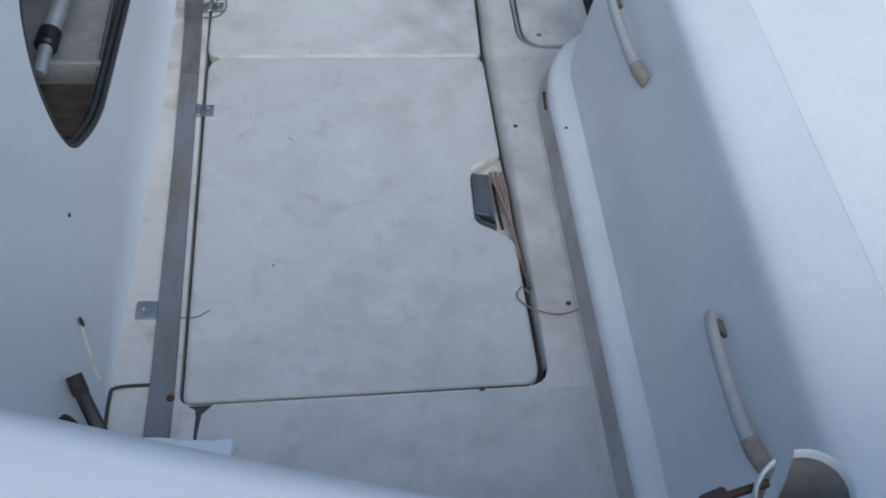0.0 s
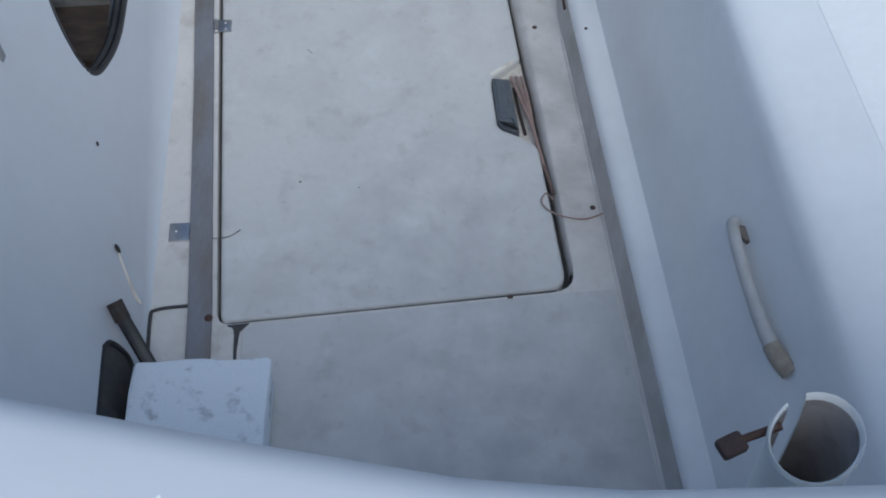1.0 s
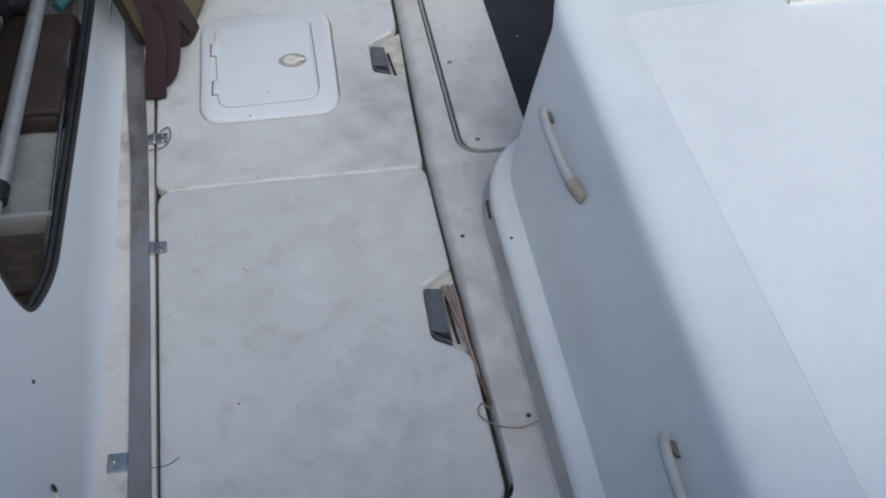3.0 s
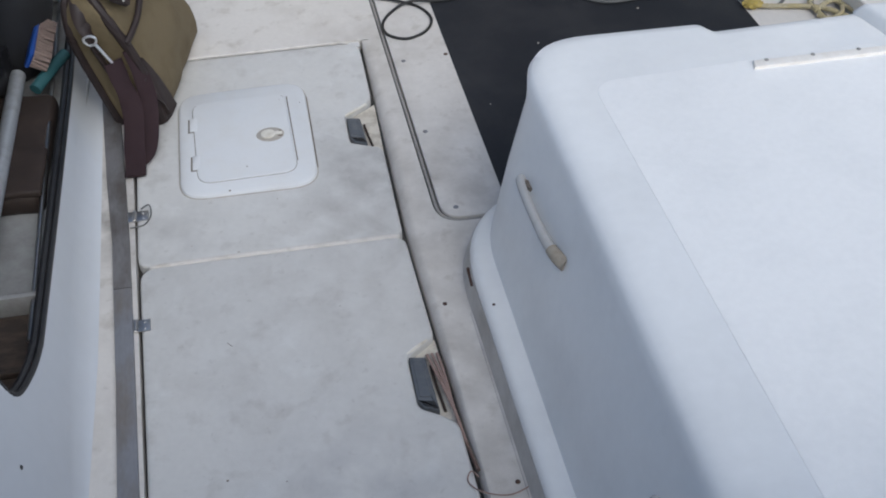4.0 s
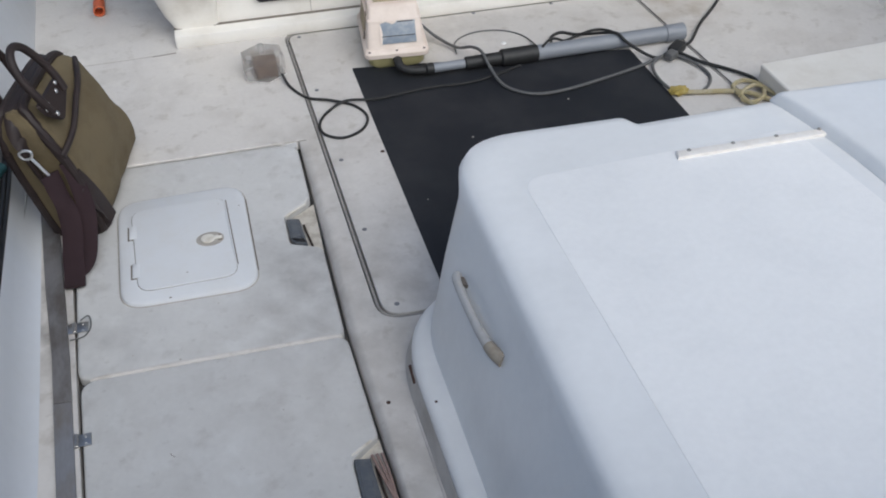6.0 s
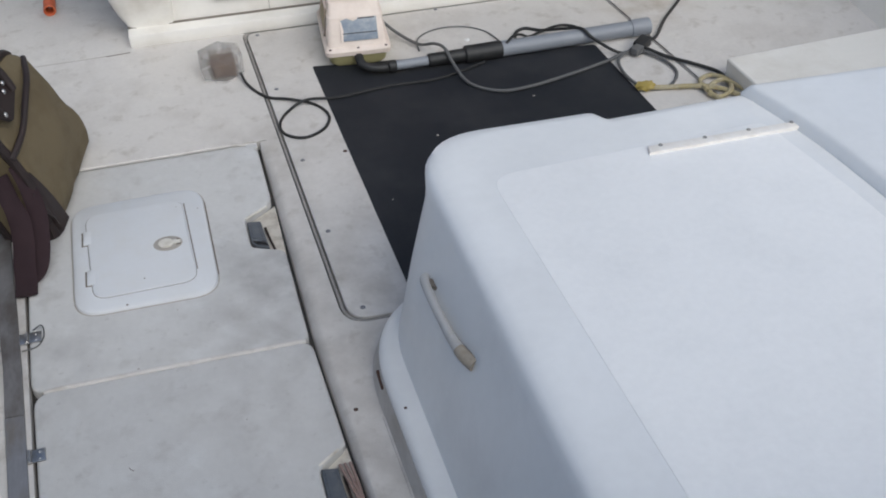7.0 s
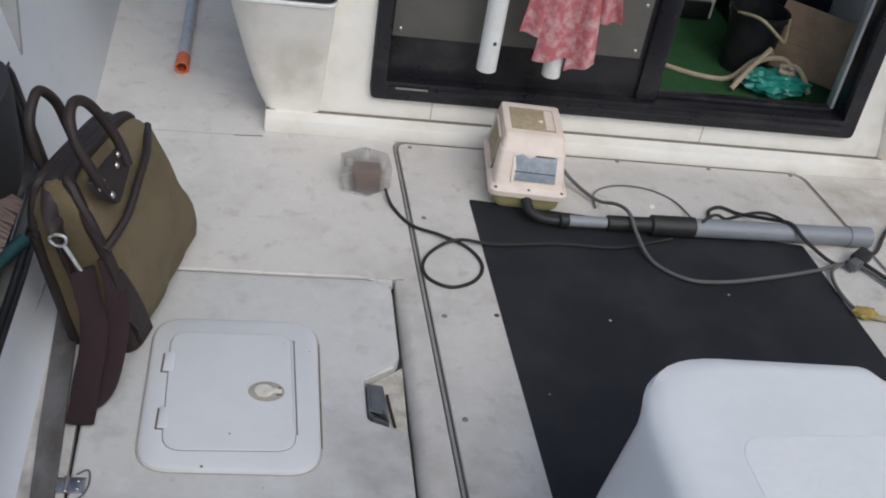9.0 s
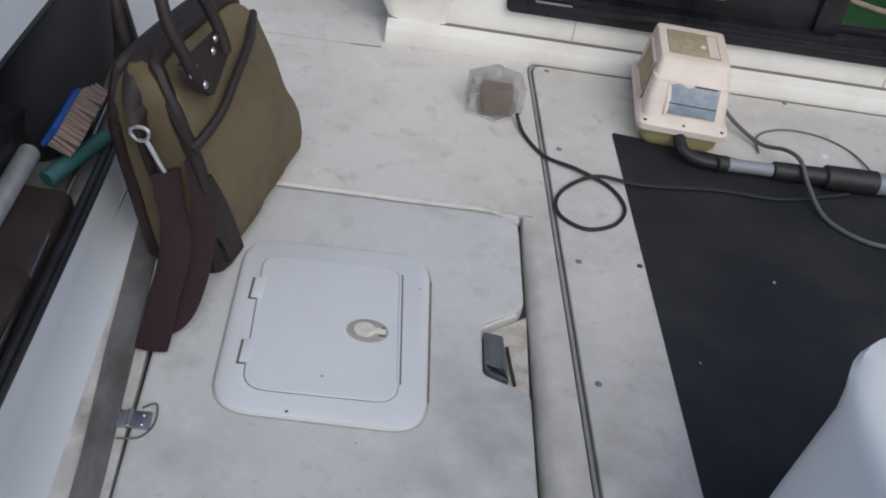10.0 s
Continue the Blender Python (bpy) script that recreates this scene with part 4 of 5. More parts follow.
def grab(y0, z0, y1, z1, bow):
    """A moulded grab handle on the box's side: a flattened bowed bar whose ends flare on to the wall."""
    def line(marks):
        out = []
        for t, off in marks:
            y, z = y0 + (y1 - y0) * t, z0 + (z1 - z0) * t
            out.append((wall_x(y, z) - off * bow, y, z + 0.3 * off * bow))
        return out
    h = part("handle", tube(line(((0.0, 0.018), (0.03, 0.028), (0.12, 0.034), (0.3, 0.037), (0.5, 0.037), (0.7, 0.034), (0.85, 0.026), (0.95, 0.014))), lambda t: 0.0105 + 0.0035 * max(0.0, t - 0.6) / 0.4, 12),
             M_GRAB, engine, "weathered white moulded grab handle")
    # dark wedge: grime, and the shade under the bar put into its colour
    wedge = bmesh.new()
    loft(wedge, [[(x, y, z + dz) for x, y, z in line(((lo, off), (hi, off))) for dz in ((-h2, h2) if (y - y0) / (y1 - y0) < (lo + hi) / 2 else (h2, -h2))]
                 for lo, hi, off, h2 in ((0.05, 0.17, -0.004, 0.006), (0.04, 0.15, 0.008, 0.005), (0.03, 0.12, 0.018, 0.004), (0.03, 0.11, 0.024, 0.003))])
    part("foot", wedge, M_FOOT, h, "dark grimy end of the handle with its shade painted in")
    part("foot", tube(line(((0.86, 0.026), (0.93, 0.018), (0.985, 0.007), (1.02, -0.004))), lambda t: 0.0140 + 0.003 * t, 10), M_TAN, h, "yellowed end of the handle")


grab(-0.206, 0.334, -0.492, 0.344, 0.62)
grab(-1.078, 0.348, -1.350, 0.350, 0.66)
# locker beyond the engine box
locker = thing("side_locker", (1.7, -0.8, 0), "white fibreglass side locker beside the engine box", "locker")


def locker_ring(i, z):
    """The locker's outline, drawn in by i at its front and along the engine box."""
    return [(x, y, z) for x, y in rounded([(1.126 + i, 0.078 - i), (2.2, 0.05 - i), (2.2, -1.82), (1.358 + i, -1.82), (1.298 + i, -0.8), (1.240 + i, -0.38), (1.210 + i, -0.2), (1.170 + i, -0.05)],
                                          [0.015, 0.10, 0.08, 0.05, 0.1, 0.1, 0.1, 0.06], 6)]


part("body", loft(bmesh.new(), [locker_ring(i, z) for i, z in ((0.0, 0.0), (0.0, 0.490))]), M_GEL, locker)
rings = [locker_ring(i, z) for i, z in ((0.002, 0.4905), (0.0, 0.499), (0.002, 0.504), (0.011, 0.520), (0.015, 0.5255), (0.022, 0.5295), (0.034, 0.531))]
part("lid", loft(bmesh.new(), rings), M_GEL, locker, "smooth white lid with a sloping edge")
stp = rounded([(1.56, 0.86), (1.63, 0.18), (2.24, 0.18), (2.24, 0.90)], [0.015, 0.02, 0.02, 0.05])
step_ob = thing("step", (1.9, 0.5, 0.0), "low white fibreglass step beside the deck lid", "step")
part("riser", slab(stp, 0.0, 0.068, 0.002), M_CABIN, step_ob)
part("tread", slab(shrink(stp, -0.002), 0.0682, 0.080, 0.009), M_CABIN, step_ob)
fitting = thing("deck_fitting", (1.84, 0.51, 0.080), "small stainless deck drain fitting", "fitting")
part("flange", dome(bmesh.new(), (1.84, 0.51, 0.080), 0.03, 0.006, seg=18), M_STEEL, fitting)
bm = bmesh.new()
box(bm, 1.825, 1.855, 0.505, 0.515, 0.084, 0.088, 0.001)
part("slot", bm, M_BLACK, fitting)

# ---- things on the deck ----
mat_poly = rounded([(0.218, 1.302), (0.285, -0.03), (1.33, -0.03), (1.217, 1.180)], 0.008)
solid("rubber_mat", slab(mat_poly, 0.001, 0.0055, 0.001), M_MAT, "flat black rubber mat lying on the deck lid", "mat")
for x, y in ((0.531, 0.783), (0.32, 0.50), (0.9, 0.92)):
    solid("crumb", dome(bmesh.new(), (x, y, 0.0055), 0.0042 if x > 0.5 else 0.0024, 0.002, seg=6), M_GRIME, "pale crumb of dirt on the rubber mat", "crumb", "crumbs")
solid("crumb", dome(bmesh.new(), (0.787, 1.341, 0.001), 0.012, 0.004, seg=7), M_WPVC, "white chip lying on the deck lid", "crumb", "crumbs")
solid("screw", dome(bmesh.new(), (0.232, 0.783, 0.001), 0.007, 0.003), M_RUST, "dark screw head at the mat's edge", "screw", "deck screws")

# air pump
pump = thing("air_pump", (0.38, 1.4, 0.0), "cream plastic air pump on a yellowed base, dirty and scratched", "air pump")
PP = Matrix.Translation((0.375, 1.252, 0.0)) @ Matrix.Rotation(radians(-4), 4, "Z")


def pump_ring(w0, y0, y1, z, r, shift=0.0):
    return [tuple(PP @ Vector((x + shift, y, z))) for x, y in rounded([(-w0, y0), (w0, y0), (w0, y1), (-w0, y1)], r, 5)]


part("base", loft(bmesh.new(), [pump_ring(0.088, 0.022, 0.29, 0.006, 0.03), pump_ring(0.098, 0.012, 0.30, 0.02, 0.03), pump_ring(0.104, 0.006, 0.306, 0.056, 0.03)]), M_PUMPBASE, pump,
     "yellowed plastic base")
part("cover", loft(bmesh.new(), [pump_ring(0.114, -0.004, 0.315, 0.056, 0.028), pump_ring(0.115, -0.005, 0.316, 0.072, 0.028), pump_ring(0.111, 0.000, 0.312, 0.079, 0.026),
                                 pump_ring(0.103, 0.012, 0.302, 0.083, 0.022), pump_ring(0.098, 0.040, 0.292, 0.14, 0.02), pump_ring(0.0945, 0.0555, 0.288, 0.167, 0.018),
                                 pump_ring(0.0965, 0.0535, 0.290, 0.1685, 0.018), pump_ring(0.0955, 0.0565, 0.289, 0.1735, 0.018), pump_ring(0.0925, 0.0605, 0.286, 0.1755, 0.018), pump_ring(0.088, 0.078, 0.280, 0.206, 0.016),
                                 pump_ring(0.086, 0.086, 0.272, 0.214, 0.014), pump_ring(0.080, 0.094, 0.262, 0.2165, 0.012)]), M_PUMP, pump)
cover = pump.children[-1]
# sticker on the sloping face
face = PP @ Matrix.Translation((0.010, 0.0360, 0.134)) @ Matrix.Rotation(radians(59.5), 4, "X")
bm = bmesh.new()
box(bm, -0.062, 0.062, -0.038, 0.042, 0.0, 0.0015, 0.0005, face)
sticker = part("sticker", bm, M_FOIL, cover, "scuffed silver-blue sticker")
bm = bmesh.new()
box(bm, -0.058, 0.060, -0.014, -0.011, 0.0015, 0.0022, 0.0, face)
box(bm, 0.0, 0.055, 0.034, 0.038, 0.0015, 0.0022, 0.0, face)
part("print", bm, M_BLACK, sticker)
for pts in (((-0.066, 0.030), (-0.040, 0.038), (-0.018, 0.028), (-0.004, 0.034), (-0.002, 0.046), (-0.066, 0.046)), ((-0.066, -0.042), (-0.058, -0.042), (-0.054, 0.0), (-0.060, 0.030), (-0.066, 0.030))):
    part("torn_edge", slab(pts, 0.0012, 0.0021, 0.0003, place=face), M_PUMP, sticker, "torn edge of the sticker")
bm = bmesh.new()
box(bm, -0.066, 0.064, 0.111, 0.111 + 0.125, 0.2155, 0.2185, 0.001, PP)
vent = part("vent", bm, M_VENT, cover, "yellow-brown vent mesh in the top")
bm = bmesh.new()
box(bm, 0.036, 0.060, 0.118, 0.23, 0.2185, 0.2192, 0.0, PP)
part("grille", bm, M_PUMP, vent)
part("speck", dome(bmesh.new(), PP @ Vector((0.022, 0.165, 0.2185)), 0.008, 0.004, seg=8), M_PUMP, vent)
side = PP @ Matrix.Translation((-0.0985, 0.165, 0.14)) @ Matrix.Rotation(radians(-83), 4, "Y")
bm = bmesh.new()
box(bm, -0.045, 0.045, -0.07, 0.07, 0.0, 0.0025, 0.001, side)
part("vent", bm, M_VENT, cover, "dirty vent in the side")
rim_pts = [side @ Vector(p) for p in ((-0.048, -0.073, 0.002), (0.048, -0.062, 0.002), (0.048, 0.062, 0.002), (-0.048, 0.073, 0.002))]
part("vent_frame", tube(rim_pts, 0.0045, 6, True, smooth=False), M_PUMP, cover)
for x in (-0.096, 0.0, 0.096):
    part("screw", dome(bmesh.new(), PP @ Vector((x, 0.006, 0.079)), 0.0055, 0.003), M_RUST, cover)
part("outlet", tube([PP @ Vector(p) for p in ((0.0, 0.012, 0.048), (0.0, -0.022, 0.046), (0.012, -0.044, 0.036), (0.05, -0.058, 0.030), (0.10, -0.056, 0.028))], 0.0155, 10), M_RUBBER, pump,
     "black rubber elbow")

# pipe from the pump
line = thing("pvc_pipe", (0.95, 1.2, 0.0), "grey plastic pipe joined with black rubber sleeves", "pipe")
pa, pb = Vector((0.462, 1.186, 0.032)), Vector((1.432, 1.206, 0.034))


def along(t):
    return pa + (pb - pa) * t


part("clamp", pipe(along(0.0), along(0.03), 0.021), M_RUBBER, line)
part("pipe", pipe(along(0.02), along(0.16), 0.0165), M_PVC, line)
part("sleeve", pipe(along(0.145), along(0.30), 0.023), M_RUBBER, line, "black rubber sleeve")
part("sleeve", pipe(along(0.28), along(0.425), 0.031), M_RUBBER, line, "thick black rubber sleeve")
part("pipe", pipe(along(0.41), along(0.94), 0.028), M_PVC, line)
part("collar", pipe(along(0.925), along(1.0), 0.0315, 0.025), M_PVC, line)

# cables and cords
Z = 0.006
solid("black_cable", tube([(-0.03, 1.30, 0.02), (-0.012, 1.235, Z), (0.037, 1.15, Z), (0.11, 1.105, Z + 0.006), (0.185, 1.062, Z), (0.218, 0.985, Z), (0.19, 0.915, Z), (0.123, 0.882, Z), (0.066, 0.915, Z),
                           (0.056, 0.975, Z), (0.09, 1.04, Z), (0.16, 1.078, Z + 0.012), (0.27, 1.075, 0.012), (0.455, 1.100, 0.011), (0.62, 1.10, 0.011), (0.80, 1.16, 0.013)], 0.0048, 8), M_RUBBER,
      "thin black cable in a loop on the deck", "cable")
solid("grey_cable", tube([(0.490, 1.43, 0.08), (0.545, 1.405, 0.03), (0.605, 1.325, 0.02), (0.645, 1.255, 0.055), (0.666, 1.195, 0.066), (0.680, 1.13, 0.040), (0.71, 1.04, 0.014), (0.79, 0.968, 0.014), (0.90, 0.965, 0.014),
                          (1.05, 1.0, 0.014), (1.20, 1.045, 0.014), (1.33, 1.09, 0.016), (1.40, 1.02, 0.012), (1.42, 0.93, Z), (1.36, 0.855, Z), (1.28, 0.86, Z), (1.238, 0.94, 0.014), (1.255, 1.05, 0.014),
                          (1.34, 1.10, 0.02)], 0.0056, 8), M_HOSE, "thick grey cable coiled over the rubber mat", "cable")
solid("power_cable", tube([(1.80, 1.61, 0.045), (1.795, 1.585, 0.02), (1.745, 1.53, 0.008), (1.64, 1.40, 0.008), (1.53, 1.28, 0.008), (1.44, 1.16, 0.012), (1.36, 1.11, 0.03), (1.28, 1.085, 0.014), (1.20, 1.15, 0.045), (1.165, 1.195, 0.069), (1.12, 1.25, 0.045),
                          (1.06, 1.32, 0.010), (1.01, 1.352, 0.008), (0.968, 1.33, 0.008), (0.955, 1.29, 0.008), (0.958, 1.25, 0.010)], 0.0058, 8), M_RUBBER,
      "black power cord tangled over the grey pipe", "cable")
solid("power_cable", tube([(0.885, 1.185, 0.058), (0.915, 1.205, 0.070), (0.955, 1.24, 0.052), (1.0, 1.275, 0.018), (1.06, 1.308, 0.012), (1.12, 1.336, 0.008), (1.16, 1.336, 0.008), (1.195, 1.31, 0.008),
                           (1.205, 1.27, 0.009), (1.20, 1.24, 0.010)], 0.0048, 8), M_RUBBER, "black power cord looped behind the grey pipe", "cable")
solid("power_cable", tube([(1.34, 1.11, 0.03), (1.42, 1.03, 0.012), (1.50, 0.955, 0.01), (1.552, 0.885, 0.012), (1.565, 0.82, 0.01), (1.60, 0.72, 0.01)], 0.0065, 8), M_RUBBER,
      "black power cord running to the step", "cable")
plug = thing("plug", (1.36, 1.11, 0.02), "black plug and socket joined on the deck", "plug")
bm = bmesh.new()
box(bm, -0.035, 0.035, -0.022, 0.022, 0.0, 0.034, 0.008, Matrix.Translation((1.368, 1.112, 0.008)) @ Matrix.Rotation(radians(40), 4, "Z"))
part("socket", bm, M_RUBBER, plug)
bm = bmesh.new()
box(bm, -0.022, 0.022, -0.017, 0.017, 0.0, 0.028, 0.006, Matrix.Translation((1.332, 1.075, 0.010)) @ Matrix.Rotation(radians(35), 4, "Z"))
part("plug_body", bm, M_HOSE, plug)
solid("thin_wire", tube([(0.60, 1.30, 0.008), (0.612, 1.38, 0.004), (0.66, 1.425, 0.004), (0.73, 1.442, 0.004), (0.81, 1.425, 0.004), (0.87, 1.37, 0.004), (0.892, 1.28, 0.012)], 0.0028, 6), M_HOSE,
      "thin pale wire arching over the deck lid", "wire")

# yellow rope
rope = thing("rope", (1.45, 0.8, 0.0), "frayed yellow rope coiled beside the step", "rope")
for r, pts in ((0.010, ((1.265, 0.862, 0.012), (1.34, 0.842, 0.012), (1.43, 0.822, 0.014), (1.50, 0.79, 0.016), (1.56, 0.72, 0.014), (1.60, 0.62, 0.012))),
               (0.009, ((1.46, 0.775, 0.02), (1.465, 0.845, 0.014), (1.515, 0.870, 0.014), (1.555, 0.825, 0.018), (1.535, 0.755, 0.022), (1.48, 0.735, 0.016), (1.47, 0.79, 0.018), (1.535, 0.815, 0.026), (1.578, 0.74, 0.022), (1.597, 0.66, 0.02))),
               (0.009, ((1.46, 0.765, 0.014), (1.50, 0.70, 0.012), (1.53, 0.63, 0.012), (1.575, 0.60, 0.012)))):
    part("strand", tube(pts, r * 0.86, 8), M_ROPE, rope)
for at, s in (((1.275, 0.862, 0.016), 0.034), ((1.54, 0.625, 0.016), 0.028)):
    bm = bmesh.new()
    bmesh.ops.create_icosphere(bm, subdivisions=3, radius=s)
    for v in bm.verts:
        v.co = Vector(at) + Vector((v.co.x, v.co.y * 0.7, v.co.z * 0.42)) * (1 + 0.35 * noise.noise(v.co * 90))
    part("knot", bm, M_KNOT, rope, "frayed bright yellow knot")

# clear plastic bait light on the deck
hexa = thing("bait_box", (-0.09, 1.36, 0.0), "clear six-sided plastic box with brown residue inside", "plastic box")
HX = Matrix.Translation((-0.088, 1.352, 0.0)) @ Matrix.Rotation(radians(8), 4, "Z")


def hexring(r, z, sq=0.9):
    return [tuple(HX @ Vector((r * math.cos(a) , r * sq * math.sin(a), z))) for a in [k * math.pi / 3 + 0.5 for k in range(6)]]


part("shell", loft(bmesh.new(), [hexring(0.074, 0.0005), hexring(0.080, 0.006), hexring(0.080, 0.080), hexring(0.072, 0.086)]), M_CLEAR, hexa, smooth=False)
bm = bmesh.new()
box(bm, -0.034, 0.044, -0.036, 0.034, 0.004, 0.055, 0.004, HX)
bmesh.ops.subdivide_edges(bm, edges=list(bm.edges), cuts=2, use_grid_fill=True)
for v in bm.verts:
    v.co += Vector((noise.noise(v.co * 40), noise.noise(v.co * 40 + Vector((7, 0, 0))), noise.noise(v.co * 30))) * 0.009
part("residue", bm, M_BROWN, hexa, "brown residue")
part("edge", tube([Vector(p) for p in hexring(0.081, 0.004)], 0.0016, 6, True, smooth=False), M_HAZE, hexa, "milky moulded edge")
bm = pipe(HX @ Vector((0.0, 0.01, 0.083)), HX @ Vector((0.0, 0.012, 0.112)), 0.011)
part("cap", bm, M_CLEAR, hexa)

# tube with an orange end on the side deck
tb = thing("tube", (-0.67, 2.3, 0.02), "grey tube with an orange plastic end lying on the side deck", "tube")
part("tube_body", pipe((-0.668, 1.98, 0.022), (-0.70, 3.2, 0.022), 0.019), M_ALU, tb)
part("end_cap", pipe((-0.668, 2.0, 0.022), (-0.666, 1.925, 0.022), 0.0225, 0.016), M_ORANGE, tb, "orange plastic end")

# polystyrene box by the transom
sty = thing("polystyrene_box", (-0.62, -1.33, 0.0), "dirty chipped white polystyrene box on the aft deck", "box")
SP = Matrix.Translation((-0.762, -1.142, 0.0)) @ Matrix.Rotation(radians(-2), 4, "Z")
bm = bmesh.new()
box(bm, 0.004, 0.242, -0.33, -0.004, 0.0055, 0.072, 0.006, SP)
part("body", bm, M_STYRO, sty)
bm = bmesh.new()
box(bm, 0.0, 0.248, -0.335, 0.0, 0.074, 0.105, 0.007, SP)
bmesh.ops.subdivide_edges(bm, edges=list(bm.edges), cuts=5, use_grid_fill=True)
for v in bm.verts:
    v.co += Vector((noise.noise(v.co * 60), noise.noise(v.co * 60 + Vector((5, 0, 0))), noise.noise(v.co * 45) * 0.7)) * 0.0055
part("lid", bm, M_STYRO, sty)
# dark lever by the drain opening
lever = thing("lever", (-0.79, -1.12, 0.1), "dark worn lever handle against the cockpit side", "lever")
part("arm", tube([(-0.792, -1.05, 0.138), (-0.766, -1.092, 0.094), (-0.733, -1.145, 0.050), (-0.724, -1.158, 0.02)], 0.016, 8, flat=(0.013, 0.008)), M_BLACK, lever)
part("grip", tube([(-0.797, -1.04, 0.143), (-0.783, -1.066, 0.121)], 0.018, 10, flat=(0.015, 0.010)), M_CASE, lever)

# rod holder on the stern bulwark, with a paint brush stuck beside it
holder = thing("rod_holder", (0.03, -1.84, 0.85), "white plastic rod holder on the stern bulwark, slit at the rim", "rod holder")
bm = bmesh.new()
N = 30
rim, foot = Vector((0.066, -1.757, 1.056)), Vector((0.070, -1.768, 0.82))
ax = (rim - foot).normalized()
sx = ax.cross(Vector((0, 1, 0))).normalized()
sy = ax.cross(sx)
cols = []
for k in range(N + 1):
    a = radians(297) + (2 * math.pi - 0.50) * k / N
    d = sx * math.cos(a) + sy * math.sin(a)
    wob = 0.004 * math.sin(2 * a)
    cols.append([tuple(foot + d * 0.030), tuple(rim - ax * 0.03 + d * 0.033), tuple(rim - ax * 0.004 + d * (0.038 + wob)), tuple(rim + d * (0.0365 + wob)), tuple(rim - ax * 0.002 + d * (0.0345 + wob)),
                 tuple(rim - ax * 0.03 + d * 0.030), tuple(foot + d * 0.027)])
loft(bm, cols, True, True, closed=True)
part("pipe", bm, M_WPVC, holder)
bm = bmesh.new()
box(bm, 0.045, 0.095, -1.875, -1.79, 0.83, 0.87, 0.006)
part("bracket", bm, M_WPVC, holder)
# dark plug added for the shade deep in the pipe
part("dirt", pipe(rim - ax * 0.20, rim - ax * 0.12, 0.0284), M_FOOT, holder, "dark plug, the shade deep in the pipe")
cols = []
for k in range(N + 1):
    a = radians(298) + (2 * math.pi - 0.53) * k / N
    d = sx * math.cos(a) + sy * math.sin(a)
    wob = 0.004 * math.sin(2 * a)
    skin = [(0.0060, 0.0330 + wob * 0.9), (0.03, 0.0293), (0.20, 0.0262)]
    cols.append([tuple(rim - ax * h0 + d * r) for h0, r in skin] + [tuple(rim - ax * h0 + d * (r + 0.0002)) for h0, r in reversed(skin)])
part("lining", loft(bmesh.new(), cols, True, True, closed=True), M_LINING, holder, "brown grime with painted shade inside the pipe")
brush = thing("paint_brush", (0.0, -1.80, 1.0), "small old paint brush with a brown handle", "brush")
part("handle", tube([(0.045, -1.742, 1.045), (0.012, -1.750, 1.040)], 0.0035, 8), M_RUST, brush)
bm = bmesh.new()
box(bm, -0.012, 0.010, -0.009, 0.008, -0.005, 0.005, 0.003, Matrix.Translation((0.007, -1.752, 1.038)) @ Matrix.Rotation(radians(22), 4, "Z"))
part("head", bm, M_BRUSHHEAD, brush)

# ---- canvas bag ----
U = Vector((0.219, 0.976, 0)).normalized()
UPW = (Vector((-U.y, U.x, 0)) * 0.25 + Vector((0, 0, 1))).normalized()
V = UPW.cross(U).normalized()
if V.x > 0:
    V = -V
BO = Vector((-0.630, 0.578, 0.002))


def bag(u, v, w):
    """A place on the bag: along its face, towards the boat's side, up."""
    return BO + U * u + V * v + UPW * (w * (1.035 - 0.13 * u))


bagob = thing("canvas_bag", (-0.68, 0.8, 0.0), "olive canvas travel bag with dark leather trim, standing upright", "bag")
rings = []
for t in np.linspace(0, 1, 15):
    w = 0.44 * t
    u0 = -0.035 * t + 0.012 * math.sin(math.pi * t)
    u1 = 0.445 + 0.03 * math.sin(math.pi * min(1, t * 2.2)) * (t < 0.455) - 0.075 * max(0, t - 0.12) / 0.88
    v0 = -0.022 * math.sin(math.pi * t)
    v1 = 0.142 + 0.018 * math.sin(math.pi * t) - 0.028 * t
    soft = 0.0
    if t < 0.06:
        soft = 0.018 * (1 - t / 0.06)
    if t > 0.84:
        soft = 0.046 * ((t - 0.84) / 0.16) ** 2
    out = rounded([(u0 + soft * 0.6, v0 + soft), (u1 - soft * 0.8, v0 + soft), (u1 - soft * 0.8, v1 - soft), (u0 + soft * 0.6, v1 - soft)], 0.035, 5)
    dense = []
    for i in range(len(out)):
        a, b = Vector(out[i - 1]), Vector(out[i])
        n = 8 if i % 6 == 0 else 1
        dense += [tuple(a + (b - a) * (k / n)) for k in range(1, n + 1)]
    rings.append([tuple(bag(u, v + 0.012 * noise.noise(Vector((u * 9, v * 9, w * 8))) - 0.018 * math.sin(math.pi * max(0, min(1, (u - u0) / (u1 - u0)))) * math.sin(math.pi * t) * (v < 0.08), w)) for u, v in dense])
part("body", loft(bmesh.new(), rings), M_CANVAS, bagob)


# gusset piping, zip and face trim
def gusset(t):
    """The bag's end at a share of its height: how far along, and its two edges."""
    return -0.035 * t + 0.012 * math.sin(math.pi * t), -0.022 * math.sin(math.pi * t), 0.142 + 0.018 * math.sin(math.pi * t) - 0.028 * t


